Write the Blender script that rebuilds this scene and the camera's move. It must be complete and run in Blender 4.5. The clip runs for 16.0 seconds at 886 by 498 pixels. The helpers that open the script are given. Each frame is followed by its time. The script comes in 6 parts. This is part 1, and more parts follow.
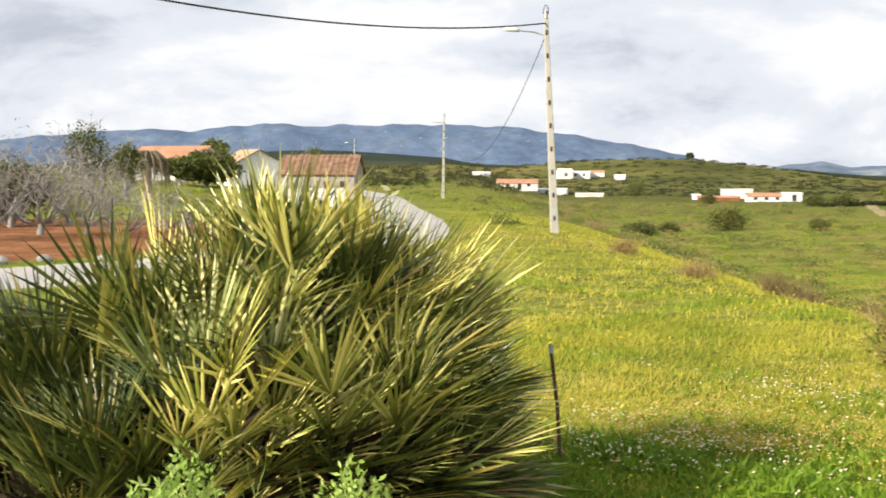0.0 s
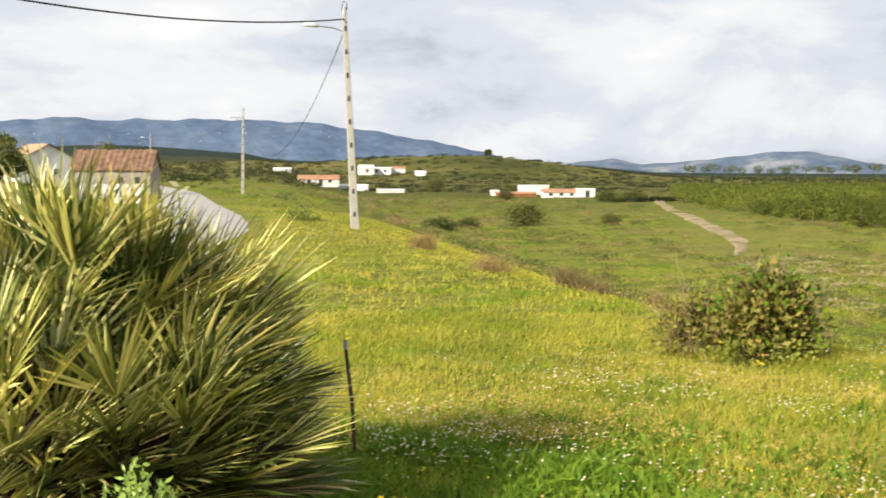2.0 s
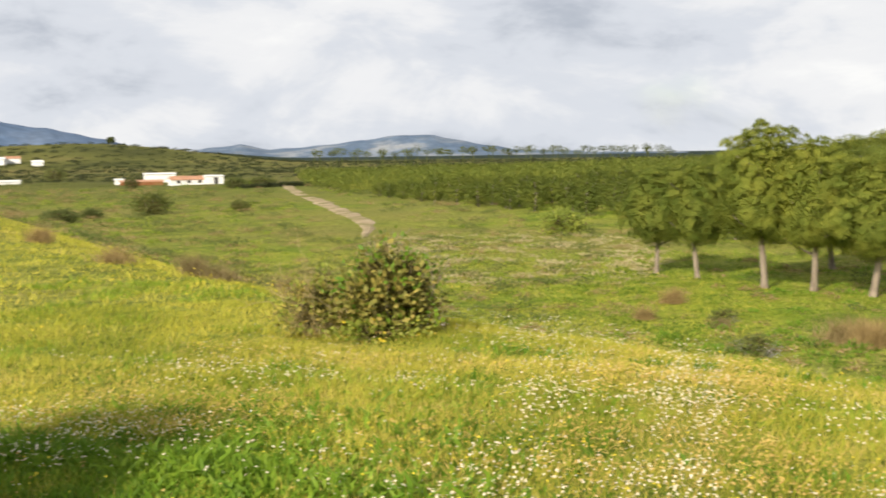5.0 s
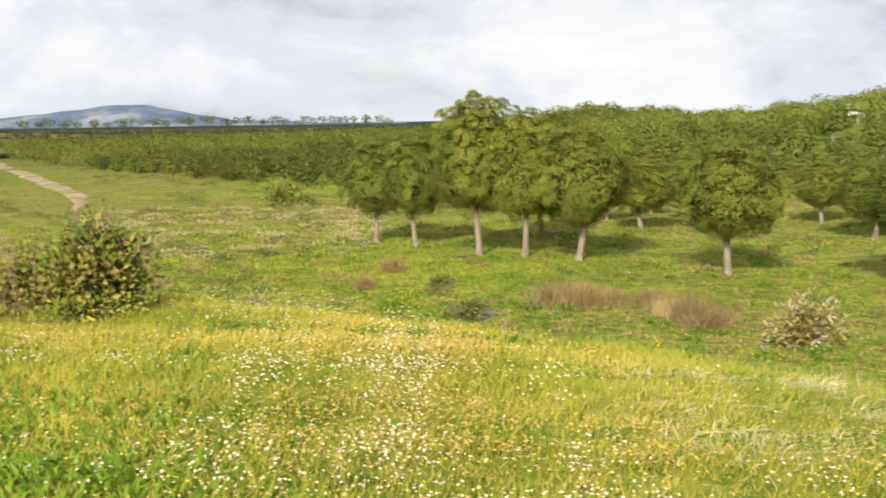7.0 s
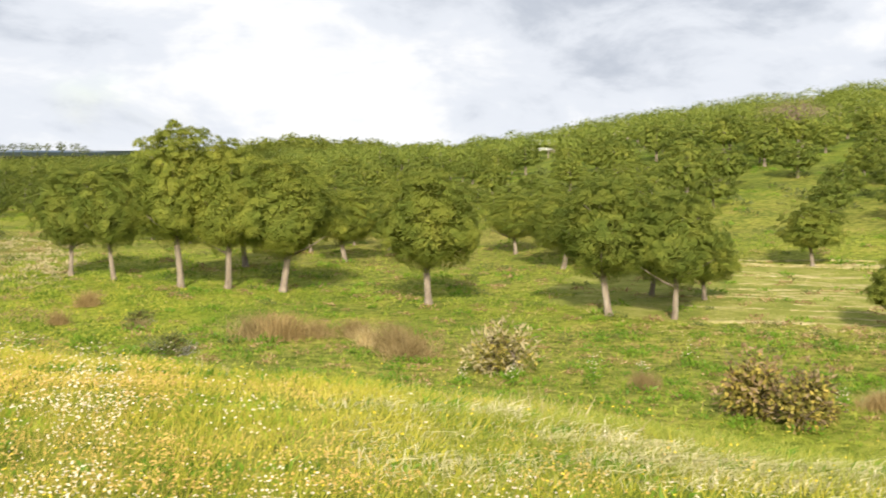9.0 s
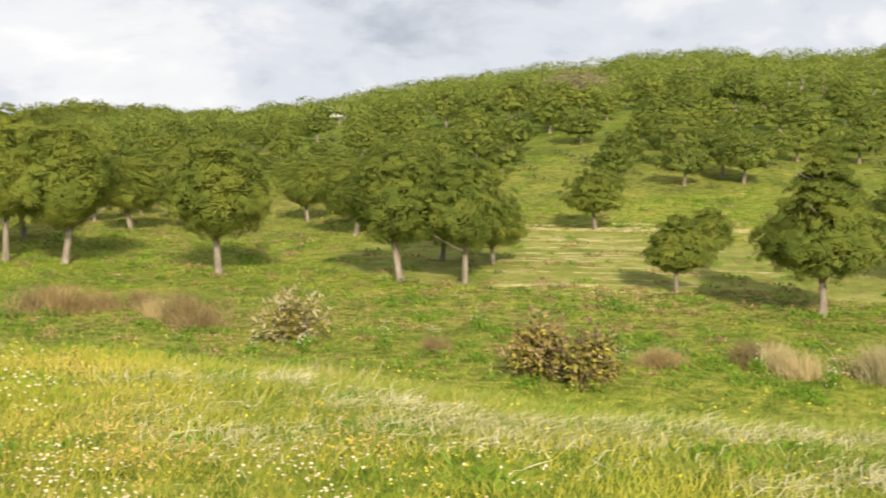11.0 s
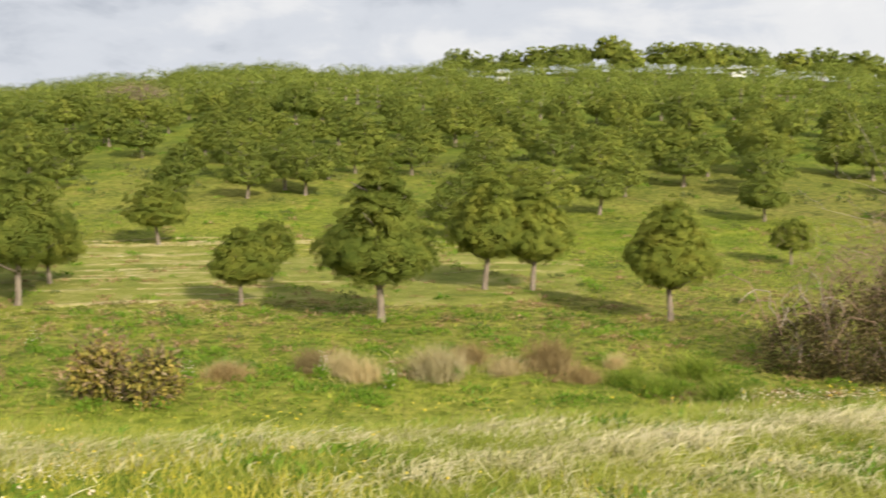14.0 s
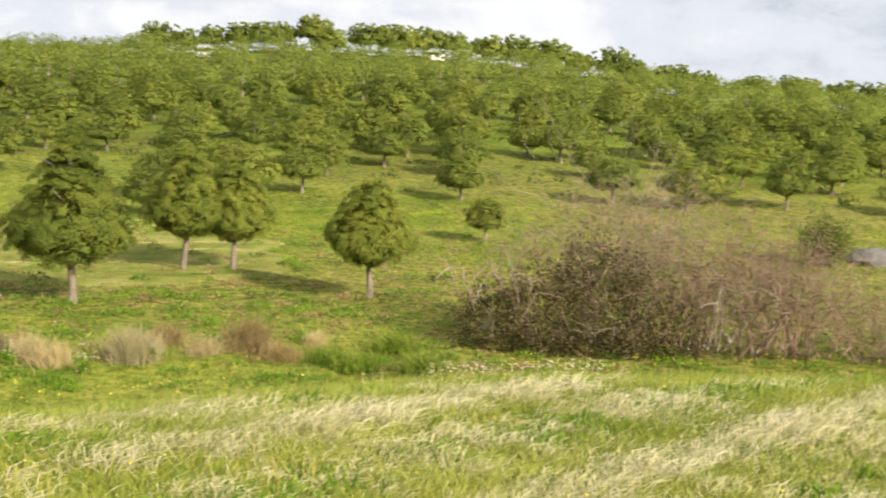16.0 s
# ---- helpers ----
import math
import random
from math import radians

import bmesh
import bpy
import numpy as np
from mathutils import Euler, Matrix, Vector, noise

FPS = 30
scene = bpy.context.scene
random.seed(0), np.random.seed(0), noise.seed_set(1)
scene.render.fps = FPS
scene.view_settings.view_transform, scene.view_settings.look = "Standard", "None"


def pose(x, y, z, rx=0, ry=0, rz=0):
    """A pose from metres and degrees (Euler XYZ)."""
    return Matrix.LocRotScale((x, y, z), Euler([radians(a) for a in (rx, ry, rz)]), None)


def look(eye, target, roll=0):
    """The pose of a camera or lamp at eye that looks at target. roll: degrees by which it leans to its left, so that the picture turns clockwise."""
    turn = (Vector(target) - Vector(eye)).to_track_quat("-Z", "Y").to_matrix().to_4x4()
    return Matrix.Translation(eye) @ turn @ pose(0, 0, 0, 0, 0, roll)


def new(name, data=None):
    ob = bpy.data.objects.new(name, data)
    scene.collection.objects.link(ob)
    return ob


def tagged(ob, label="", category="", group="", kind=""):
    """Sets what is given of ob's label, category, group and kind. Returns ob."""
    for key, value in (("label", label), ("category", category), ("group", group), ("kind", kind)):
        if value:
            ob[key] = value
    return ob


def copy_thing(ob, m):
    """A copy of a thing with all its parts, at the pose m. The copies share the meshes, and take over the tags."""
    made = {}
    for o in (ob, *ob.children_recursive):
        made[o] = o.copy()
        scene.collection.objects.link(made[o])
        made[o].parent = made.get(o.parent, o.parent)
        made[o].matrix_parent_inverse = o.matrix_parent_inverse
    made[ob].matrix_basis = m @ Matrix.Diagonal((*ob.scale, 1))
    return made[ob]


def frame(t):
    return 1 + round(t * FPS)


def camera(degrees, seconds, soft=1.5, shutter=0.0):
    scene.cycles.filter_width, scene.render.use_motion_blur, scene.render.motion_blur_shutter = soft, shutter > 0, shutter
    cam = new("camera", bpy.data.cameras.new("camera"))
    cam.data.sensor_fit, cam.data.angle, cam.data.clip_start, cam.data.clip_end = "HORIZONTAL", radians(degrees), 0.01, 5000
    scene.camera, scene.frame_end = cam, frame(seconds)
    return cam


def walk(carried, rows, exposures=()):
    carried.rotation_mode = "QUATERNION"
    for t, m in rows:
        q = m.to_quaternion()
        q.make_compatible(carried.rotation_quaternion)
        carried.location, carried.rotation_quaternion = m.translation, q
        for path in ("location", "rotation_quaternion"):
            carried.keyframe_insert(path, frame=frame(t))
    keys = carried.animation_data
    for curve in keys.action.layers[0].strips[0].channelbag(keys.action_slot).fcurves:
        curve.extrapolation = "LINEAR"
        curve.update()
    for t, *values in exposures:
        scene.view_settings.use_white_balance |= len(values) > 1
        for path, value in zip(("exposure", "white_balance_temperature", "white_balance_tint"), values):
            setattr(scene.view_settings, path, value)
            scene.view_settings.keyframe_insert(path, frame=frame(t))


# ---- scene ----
cam = camera(40.0, 16.0, soft=1.7, shutter=0.5)
EYE, ARM = 1.6, 0.287  # eye height; the camera swings this far in front of the turning axis
# seconds, yaw, pitch, roll
TURNS = [
    (0.0, 0.00, -3.90, 0.00),
    (0.5, -2.09, -4.10, -0.09),
    (1.0, -4.61, -4.53, -0.17),
    (1.5, -6.92, -4.25, -0.15),
    (2.0, -9.31, -4.07, -0.19),
    (2.5, -12.06, -4.05, -0.45),
    (3.0, -15.11, -4.06, -0.22),
    (3.2, -16.05, -4.14, -0.32),
    (5.3, -29.07, -4.93, 0.74),
    (5.5, -30.77, -5.00, 0.63),
    (6.0, -34.11, -5.41, 0.45),
    (6.5, -36.87, -5.89, 0.56),
    (7.0, -39.69, -6.36, 0.67),
    (7.5, -42.48, -6.42, 0.11),
    (8.0, -45.91, -5.87, 0.33),
    (8.5, -50.47, -5.56, -0.33),
    (8.7, -51.79, -5.23, -0.34),
    (10.8, -61.95, -6.35, -0.37),
    (11.0, -63.18, -6.42, -0.49),
    (11.5, -66.42, -6.41, -0.84),
    (12.0, -67.92, -6.11, -0.47),
    (12.5, -69.35, -6.16, -0.16),
    (13.0, -73.57, -6.10, -0.41),
    (13.5, -78.40, -5.78, -0.38),
    (14.0, -83.41, -5.58, -0.79),
    (14.5, -86.55, -5.36, -1.59),
    (15.0, -89.89, -5.60, -1.75),
    (15.5, -93.68, -6.11, -1.99),
    (16.0, -97.24, -6.23, -2.14),
]
walk(cam, [(t, pose(-ARM * math.sin(radians(yaw)), ARM * (math.cos(radians(yaw)) - 1), EYE, 90 + pitch, roll, yaw))
           for t, yaw, pitch, roll in TURNS],
     [(0.0, 0.70), (1.0, 0.66), (2.5, 0.53), (4.0, 0.50), (6.0, 0.53), (7.0, 0.62), (8.0, 0.73), (8.7, 0.73), (11.0, 0.57), (13.0, 0.50), (14.0, 0.44), (14.6, 0.50), (15.3, 0.66), (16.0, 0.68)])

# ---- light ----
SUN_AZ, SUN_EL = -125.0, 27.0   # degrees clockwise from +y, degrees above the horizon

world = bpy.data.worlds.new("sky")
scene.world = world
world.use_nodes = True
wn, wl = world.node_tree.nodes, world.node_tree.links
wn.clear()
w_out = wn.new("ShaderNodeOutputWorld")
w_sky = wn.new("ShaderNodeTexSky")
w_sky.sky_type = "NISHITA"
w_sky.sun_disc = False
w_sky.sun_elevation, w_sky.sun_rotation = radians(SUN_EL), radians(SUN_AZ)
w_bg = wn.new("ShaderNodeBackground")
w_bg.inputs["Strength"].default_value = 0.10
wl.new(w_sky.outputs[0], w_bg.inputs[0])
# broken cloud: a flat layer overhead, seen in perspective
w_tc = wn.new("ShaderNodeTexCoord")
w_sep = wn.new("ShaderNodeSeparateXYZ")
wl.new(w_tc.outputs["Generated"], w_sep.inputs[0])


def w_math(op, a, b=None):
    n = wn.new("ShaderNodeMath")
    n.operation = op
    for i, v in enumerate((a, b)):
        if v is None:
            continue
        if isinstance(v, (int, float)):
            n.inputs[i].default_value = v
        else:
            wl.new(v, n.inputs[i])
    return n.outputs[0]


w_up = w_math("ADD", w_math("MAXIMUM", w_sep.outputs[2], 0.0), 0.80)
w_vec = wn.new("ShaderNodeCombineXYZ")
wl.new(w_math("DIVIDE", w_sep.outputs[0], w_up), w_vec.inputs[0])
wl.new(w_math("DIVIDE", w_sep.outputs[1], w_up), w_vec.inputs[1])
wl.new(w_math("MULTIPLY", w_sep.outputs[2], 2.3), w_vec.inputs[2])


def w_noise(scale, detail, rough, distort, offset):
    m = wn.new("ShaderNodeMapping")
    m.inputs["Location"].default_value = offset
    wl.new(w_vec.outputs[0], m.inputs[0])
    n = wn.new("ShaderNodeTexNoise")
    n.inputs["Scale"].default_value = scale
    n.inputs["Detail"].default_value = detail
    n.inputs["Roughness"].default_value = rough
    n.inputs["Distortion"].default_value = distort
    wl.new(m.outputs[0], n.inputs["Vector"])
    return n.outputs["Fac"]


def w_ramp(fac, stops):
    n = wn.new("ShaderNodeValToRGB")
    n.color_ramp.interpolation = "EASE"
    while len(n.color_ramp.elements) < len(stops):
        n.color_ramp.elements.new(0.5)
    for e, (p, c) in zip(n.color_ramp.elements, stops):
        e.position, e.color = p, (*c, 1)
    wl.new(fac, n.inputs[0])
    return n.outputs[0]


cover = w_ramp(w_noise(1.9, 6, 0.5, 0.15, (3.1, 1.7, 0)), [(0.22, (0, 0, 0)), (0.36, (1, 1, 1))])
billow = w_math("ADD", w_math("MULTIPLY", w_noise(3.1, 7, 0.55, 0.35, (7.3, 2.2, 1)), 0.66), w_math("MULTIPLY", w_noise(8.0, 7, 0.60, 0.4, (1.3, 5.2, 4)), 0.34))
tone = w_ramp(billow, [(0.36, (0.56, 0.605, 0.685)), (0.48, (0.82, 0.855, 0.92)), (0.57, (1.00, 1.005, 1.02)), (0.68, (1.15, 1.145, 1.12))])
w_cloud = wn.new("ShaderNodeBackground")
w_cloud.inputs["Strength"].default_value = 0.62
wl.new(tone, w_cloud.inputs[0])
w_mix = wn.new("ShaderNodeMixShader")
wl.new(cover, w_mix.inputs[0])
wl.new(w_bg.outputs[0], w_mix.inputs[1])
wl.new(w_cloud.outputs[0], w_mix.inputs[2])
wl.new(w_mix.outputs[0], w_out.inputs[0])

sun = new("sun", bpy.data.lights.new("sun", "SUN"))
sun.data.energy, sun.data.angle, sun.data.color = 5.0, radians(4.0), (1.0, 0.91, 0.76)
sun_dir = Vector((math.sin(radians(SUN_AZ)) * math.cos(radians(SUN_EL)), math.cos(radians(SUN_AZ)) * math.cos(radians(SUN_EL)), math.sin(radians(SUN_EL))))
sun.matrix_world = look(sun_dir * 50, (0, 0, 0))
scene.view_settings.exposure = 0.55

# ---- materials ----
def base_material(name, rough=0.8, metal=0.0):
    m = bpy.data.materials.new(name)
    m.use_nodes = True
    b = m.node_tree.nodes["Principled BSDF"]
    b.inputs["Roughness"].default_value, b.inputs["Metallic"].default_value = rough, metal
    return m, m.node_tree.nodes, m.node_tree.links, b


def ramp_node(nodes, links, fac, stops):
    n = nodes.new("ShaderNodeValToRGB")
    while len(n.color_ramp.elements) < len(stops):
        n.color_ramp.elements.new(0.5)
    for e, (p, c) in zip(n.color_ramp.elements, stops):
        e.position, e.color = p, (*c, 1)
    links.new(fac, n.inputs[0])
    return n.outputs[0]


def noise_node(nodes, links, scale, detail=4, rough=0.6, coords="Object", squash=None, distort=0.0):
    tc = nodes.new("ShaderNodeTexCoord")
    src = tc.outputs[coords]
    if squash:
        mp = nodes.new("ShaderNodeMapping")
        mp.inputs["Scale"].default_value = squash
        links.new(src, mp.inputs[0])
        src = mp.outputs[0]
    n = nodes.new("ShaderNodeTexNoise")
    n.inputs["Scale"].default_value, n.inputs["Detail"].default_value, n.inputs["Roughness"].default_value = scale, detail, rough
    n.inputs["Distortion"].default_value = distort
    links.new(src, n.inputs["Vector"])
    return n.outputs["Fac"]


def mixc(nodes, links, fac, a, b, mode="MIX"):
    n = nodes.new("ShaderNodeMix")
    n.data_type, n.blend_type = "RGBA", mode
    for sock, v in ((n.inputs[0], fac), (n.inputs[6], a), (n.inputs[7], b)):
        if isinstance(v, (int, float)):
            sock.default_value = v
        elif isinstance(v, tuple):
            sock.default_value = (*v, 1)
        else:
            links.new(v, sock)
    return n.outputs[2]


def bump(nodes, links, bsdf, height, strength=0.4, distance=0.02):
    n = nodes.new("ShaderNodeBump")
    n.inputs["Strength"].default_value, n.inputs["Distance"].default_value = strength, distance
    links.new(height, n.inputs["Height"])
    links.new(n.outputs[0], bsdf.inputs["Normal"])


def surface(name, stops, scale=3.0, fine=40.0, rough=0.85, metal=0.0, relief=0.4, depth=0.01, squash=None, coords="Object"):
    """A mottled solid surface: a colour ramp over coarse noise, darkened by fine grain, with bump."""
    m, nodes, links, b = base_material(name, rough, metal)
    if rough > 0.93:
        b.inputs["Specular IOR Level"].default_value = 0.06
    coarse = noise_node(nodes, links, scale, 5, 0.6, coords, squash)
    grain = noise_node(nodes, links, fine, 4, 0.65, coords, squash)
    col = ramp_node(nodes, links, coarse, stops)
    g = ramp_node(nodes, links, grain, [(0.3, (0.72, 0.72, 0.72)), (0.7, (1.1, 1.1, 1.1))])
    links.new(mixc(nodes, links, 1.0, col, g, "MULTIPLY"), b.inputs["Base Color"])
    bump(nodes, links, b, grain, relief, depth)
    return m


def foliage(name, stops, translucent=0.35, rough=0.55, tint=0.2, spot=1.6, mixed=0.6, gloss=0.15):
    """Leaves: colour differs from leaf to leaf and from plant to plant, and some light passes through."""
    m, nodes, links, b = base_material(name, rough)
    geo = nodes.new("ShaderNodeNewGeometry")
    info = nodes.new("ShaderNodeObjectInfo")
    patchy = noise_node(nodes, links, spot, 4, 0.6)
    spread = nodes.new("ShaderNodeMapRange")
    spread.inputs["From Min"].default_value, spread.inputs["From Max"].default_value = 0.28, 0.72
    links.new(patchy, spread.inputs["Value"])
    fac = nodes.new("ShaderNodeMix")
    fac.data_type = "FLOAT"
    fac.inputs[0].default_value = mixed
    links.new(geo.outputs["Random Per Island"], fac.inputs[2])
    links.new(spread.outputs[0], fac.inputs[3])
    col = ramp_node(nodes, links, fac.outputs[0], stops)
    plant = ramp_node(nodes, links, info.outputs["Random"], [(0.0, (1 - tint, 1 - tint * 0.8, 1 - tint)), (1.0, (1 + tint, 1 + tint * 0.7, 1.0))])
    col = mixc(nodes, links, 1.0, col, plant, "MULTIPLY")
    links.new(col, b.inputs["Base Color"])
    b.inputs["Specular IOR Level"].default_value = gloss
    tr = nodes.new("ShaderNodeBsdfTranslucent")
    links.new(col, tr.inputs[0])
    mx = nodes.new("ShaderNodeMixShader")
    mx.inputs[0].default_value = translucent
    links.new(b.outputs[0], mx.inputs[1])
    links.new(tr.outputs[0], mx.inputs[2])
    links.new(mx.outputs[0], nodes["Material Output"].inputs[0])
    return m


def ground_material():
    m, nodes, links, b = base_material("meadow_ground", 0.95)
    b.inputs["Specular IOR Level"].default_value = 0.04
    big = noise_node(nodes, links, 0.045, 5, 0.62)
    mid = noise_node(nodes, links, 0.35, 5, 0.65)
    small = noise_node(nodes, links, 3.2, 6, 0.7)
    fine = noise_node(nodes, links, 22.0, 4, 0.7)
    green = ramp_node(nodes, links, mid, [(0.28, (0.085, 0.130, 0.016)), (0.43, (0.150, 0.210, 0.022)), (0.57, (0.245, 0.280, 0.034)), (0.70, (0.350, 0.320, 0.075))])
    dry = ramp_node(nodes, links, small, [(0.30, (0.115, 0.100, 0.030)), (0.50, (0.225, 0.195, 0.060)), (0.72, (0.370, 0.305, 0.120))])
    dryness = ramp_node(nodes, links, big, [(0.38, (0.05, 0.05, 0.05)), (0.60, (0.72, 0.72, 0.72))])
    col = mixc(nodes, links, dryness, green, dry)
    # dark maquis covers the far ridges
    tc = nodes.new("ShaderNodeTexCoord")
    sep = nodes.new("ShaderNodeSeparateXYZ")
    links.new(tc.outputs["Object"], sep.inputs[0])
    reach = nodes.new("ShaderNodeMapRange")
    reach.inputs["From Min"].default_value, reach.inputs["From Max"].default_value = 42.0, 300.0
    links.new(sep.outputs[1], reach.inputs["Value"])
    deep = nodes.new("ShaderNodeMapRange")
    deep.inputs["From Min"].default_value, deep.inputs["From Max"].default_value = 820.0, 1050.0
    links.new(sep.outputs[1], deep.inputs["Value"])
    wide = noise_node(nodes, links, 0.012, 6, 0.65)
    maquis = ramp_node(nodes, links, wide, [(0.30, (0.052, 0.056, 0.018)), (0.48, (0.118, 0.120, 0.034)), (0.62, (0.200, 0.168, 0.062)), (0.72, (0.26, 0.17, 0.09))])
    # the herb layer on the hill is darkened, painting cloud shade into it
    hill_shade = nodes.new("ShaderNodeMapRange")
    hill_shade.inputs["From Min"].default_value, hill_shade.inputs["From Max"].default_value = 52.0, 84.0
    hill_shade.inputs["To Max"].default_value = 0.85
    links.new(sep.outputs[0], hill_shade.inputs["Value"])
    herbs = ramp_node(nodes, links, mid, [(0.30, (0.070, 0.105, 0.018)), (0.52, (0.135, 0.175, 0.026)), (0.72, (0.235, 0.250, 0.045))])
    col = mixc(nodes, links, hill_shade.outputs[0], col, herbs)
    col = mixc(nodes, links, reach.outputs[0], col, maquis)
    # furthest ridges turn dark blue-green, with distance haze put into their colour
    hazy_ridge = ramp_node(nodes, links, wide, [(0.35, (0.022, 0.034, 0.030)), (0.65, (0.040, 0.054, 0.040))])
    col = mixc(nodes, links, deep.outputs[0], col, hazy_ridge)
    speck = ramp_node(nodes, links, small, [(0.33, (0.48, 0.54, 0.46)), (0.52, (1, 1, 1)), (0.70, (1.28, 1.22, 1.05))])
    col = mixc(nodes, links, 1.0, col, speck, "MULTIPLY")
    f = ramp_node(nodes, links, fine, [(0.3, (0.75, 0.77, 0.72)), (0.7, (1.12, 1.1, 1.05))])
    col = mixc(nodes, links, 1.0, col, f, "MULTIPLY")
    links.new(col, b.inputs["Base Color"])
    bump(nodes, links, b, small, 0.8, 0.12)
    return m


MAT_GROUND = ground_material()
MAT_ROAD = surface("worn_asphalt", [(0.3, (0.36, 0.34, 0.315)), (0.7, (0.47, 0.445, 0.41))], 0.5, 18, 0.9, relief=0.3)
MAT_SOIL = surface("red_soil", [(0.3, (0.15, 0.062, 0.028)), (0.52, (0.27, 0.118, 0.050)), (0.75, (0.38, 0.21, 0.11))], 0.9, 7, 0.95, relief=0.8, depth=0.08)
MAT_TRACK = surface("sandy_track", [(0.34, (0.20, 0.185, 0.07)), (0.50, (0.33, 0.255, 0.15)), (0.7, (0.46, 0.365, 0.24))], 0.5, 5, 0.95, relief=0.6, depth=0.05)
MAT_STRAW = surface("stubble", [(0.3, (0.14, 0.17, 0.030)), (0.5, (0.23, 0.24, 0.048)), (0.7, (0.36, 0.33, 0.11))], 0.8, 9, 0.95, relief=0.6, depth=0.05)
MAT_SWATH = surface("straw_swath", [(0.32, (0.22, 0.22, 0.06)), (0.50, (0.35, 0.305, 0.13)), (0.70, (0.50, 0.43, 0.24))], 2.0, 14, 0.95, relief=0.8, depth=0.05)
# whitewash greyed and blued: distance haze is mixed into its colour
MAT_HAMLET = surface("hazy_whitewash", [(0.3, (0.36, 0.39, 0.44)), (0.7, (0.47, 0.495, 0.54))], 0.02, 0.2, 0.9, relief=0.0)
MAT_CONCRETE = surface("pole_concrete", [(0.3, (0.38, 0.36, 0.31)), (0.7, (0.50, 0.475, 0.42))], 1.6, 30, 0.85, relief=0.3)
MAT_DARK = surface("dark_void", [(0.3, (0.030, 0.028, 0.025)), (0.7, (0.055, 0.050, 0.045))], 2, 20, 0.7)
MAT_CABLE = surface("black_cable", [(0.3, (0.020, 0.020, 0.022)), (0.7, (0.035, 0.035, 0.038))], 2, 20, 0.5)
MAT_LAMP = surface("lamp_housing", [(0.3, (0.62, 0.63, 0.63)), (0.7, (0.74, 0.75, 0.75))], 4, 30, 0.4, relief=0.1)
MAT_STEEL = surface("galvanised_steel", [(0.3, (0.35, 0.35, 0.36)), (0.7, (0.5, 0.5, 0.5))], 4, 30, 0.45, 0.8, relief=0.1)
MAT_RUST = surface("rusty_rod", [(0.3, (0.06, 0.035, 0.022)), (0.7, (0.13, 0.07, 0.04))], 12, 80, 0.85, relief=0.4, depth=0.002)
MAT_WHITE = surface("whitewash", [(0.3, (0.70, 0.69, 0.66)), (0.7, (0.83, 0.82, 0.80))], 0.7, 8, 0.9, relief=0.2)
MAT_PLASTER = surface("bare_plaster", [(0.28, (0.24, 0.205, 0.165)), (0.5, (0.34, 0.30, 0.25)), (0.72, (0.43, 0.395, 0.345))], 0.9, 9, 0.92, relief=0.5, depth=0.03)
MAT_TILE_OLD = surface("weathered_roof_tile", [(0.30, (0.085, 0.050, 0.032)), (0.48, (0.21, 0.110, 0.062)), (0.72, (0.32, 0.22, 0.14))], 2.4, 9, 0.9, relief=0.6, depth=0.03)
MAT_TILE = surface("orange_roof_tile", [(0.3, (0.37, 0.175, 0.095)), (0.7, (0.50, 0.28, 0.165))], 0.6, 6, 0.88, relief=0.5, depth=0.03)
MAT_TILE_PALE = surface("sunbleached_roof_tile", [(0.3, (0.40, 0.25, 0.15)), (0.7, (0.55, 0.37, 0.24))], 0.6, 6, 0.88, relief=0.5, depth=0.03)
MAT_BARK = surface("pine_bark", [(0.3, (0.14, 0.105, 0.075)), (0.55, (0.28, 0.225, 0.165)), (0.75, (0.43, 0.37, 0.29))], 3, 22, 0.92, relief=0.9, depth=0.03, squash=(1, 1, 0.3))
MAT_GREYBARK = surface("pale_grey_bark", [(0.3, (0.24, 0.215, 0.19)), (0.7, (0.44, 0.41, 0.375))], 3, 25, 0.9, relief=0.5, squash=(1, 1, 0.4))
MAT_FIG = surface("fig_bark", [(0.3, (0.19, 0.175, 0.16)), (0.7, (0.40, 0.38, 0.355))], 3, 25, 0.9, relief=0.5, squash=(1, 1, 0.4))
MAT_BRANCH = surface("thicket_branch", [(0.3, (0.17, 0.118, 0.084)), (0.6, (0.31, 0.228, 0.168)), (0.8, (0.46, 0.38, 0.30))], 2, 20, 0.95, relief=0.4)
MAT_BARE = surface("bleached_twig", [(0.3, (0.30, 0.235, 0.185)), (0.6, (0.44, 0.365, 0.30)), (0.8, (0.56, 0.49, 0.42))], 2, 20, 0.95, relief=0.4)
MAT_ROSETWIG = surface("rosy_twig", [(0.3, (0.22, 0.140, 0.098)), (0.6, (0.35, 0.240, 0.175)), (0.8, (0.48, 0.37, 0.28))], 2, 20, 0.95, relief=0.4)
MAT_TWIG = surface("bare_twig", [(0.3, (0.20, 0.145, 0.105)), (0.6, (0.31, 0.245, 0.19)), (0.8, (0.46, 0.40, 0.33))], 2, 20, 0.9, relief=0.4)
MAT_BOULDER = surface("slope_boulder", [(0.3, (0.10, 0.095, 0.088)), (0.7, (0.21, 0.20, 0.185))], 2, 15, 0.9, relief=0.7, depth=0.03)
MAT_STONE = surface("field_stone", [(0.3, (0.27, 0.25, 0.22)), (0.7, (0.45, 0.43, 0.40))], 2, 15, 0.9, relief=0.7, depth=0.03)
# blue distance haze is painted into both mountain colours
MAT_MOUNTAIN = surface("hazy_far_mountain", [(0.34, (0.085, 0.125, 0.200)), (0.5, (0.105, 0.150, 0.230)), (0.68, (0.140, 0.180, 0.250))], 0.006, 0.03, 1.0, relief=0.0)
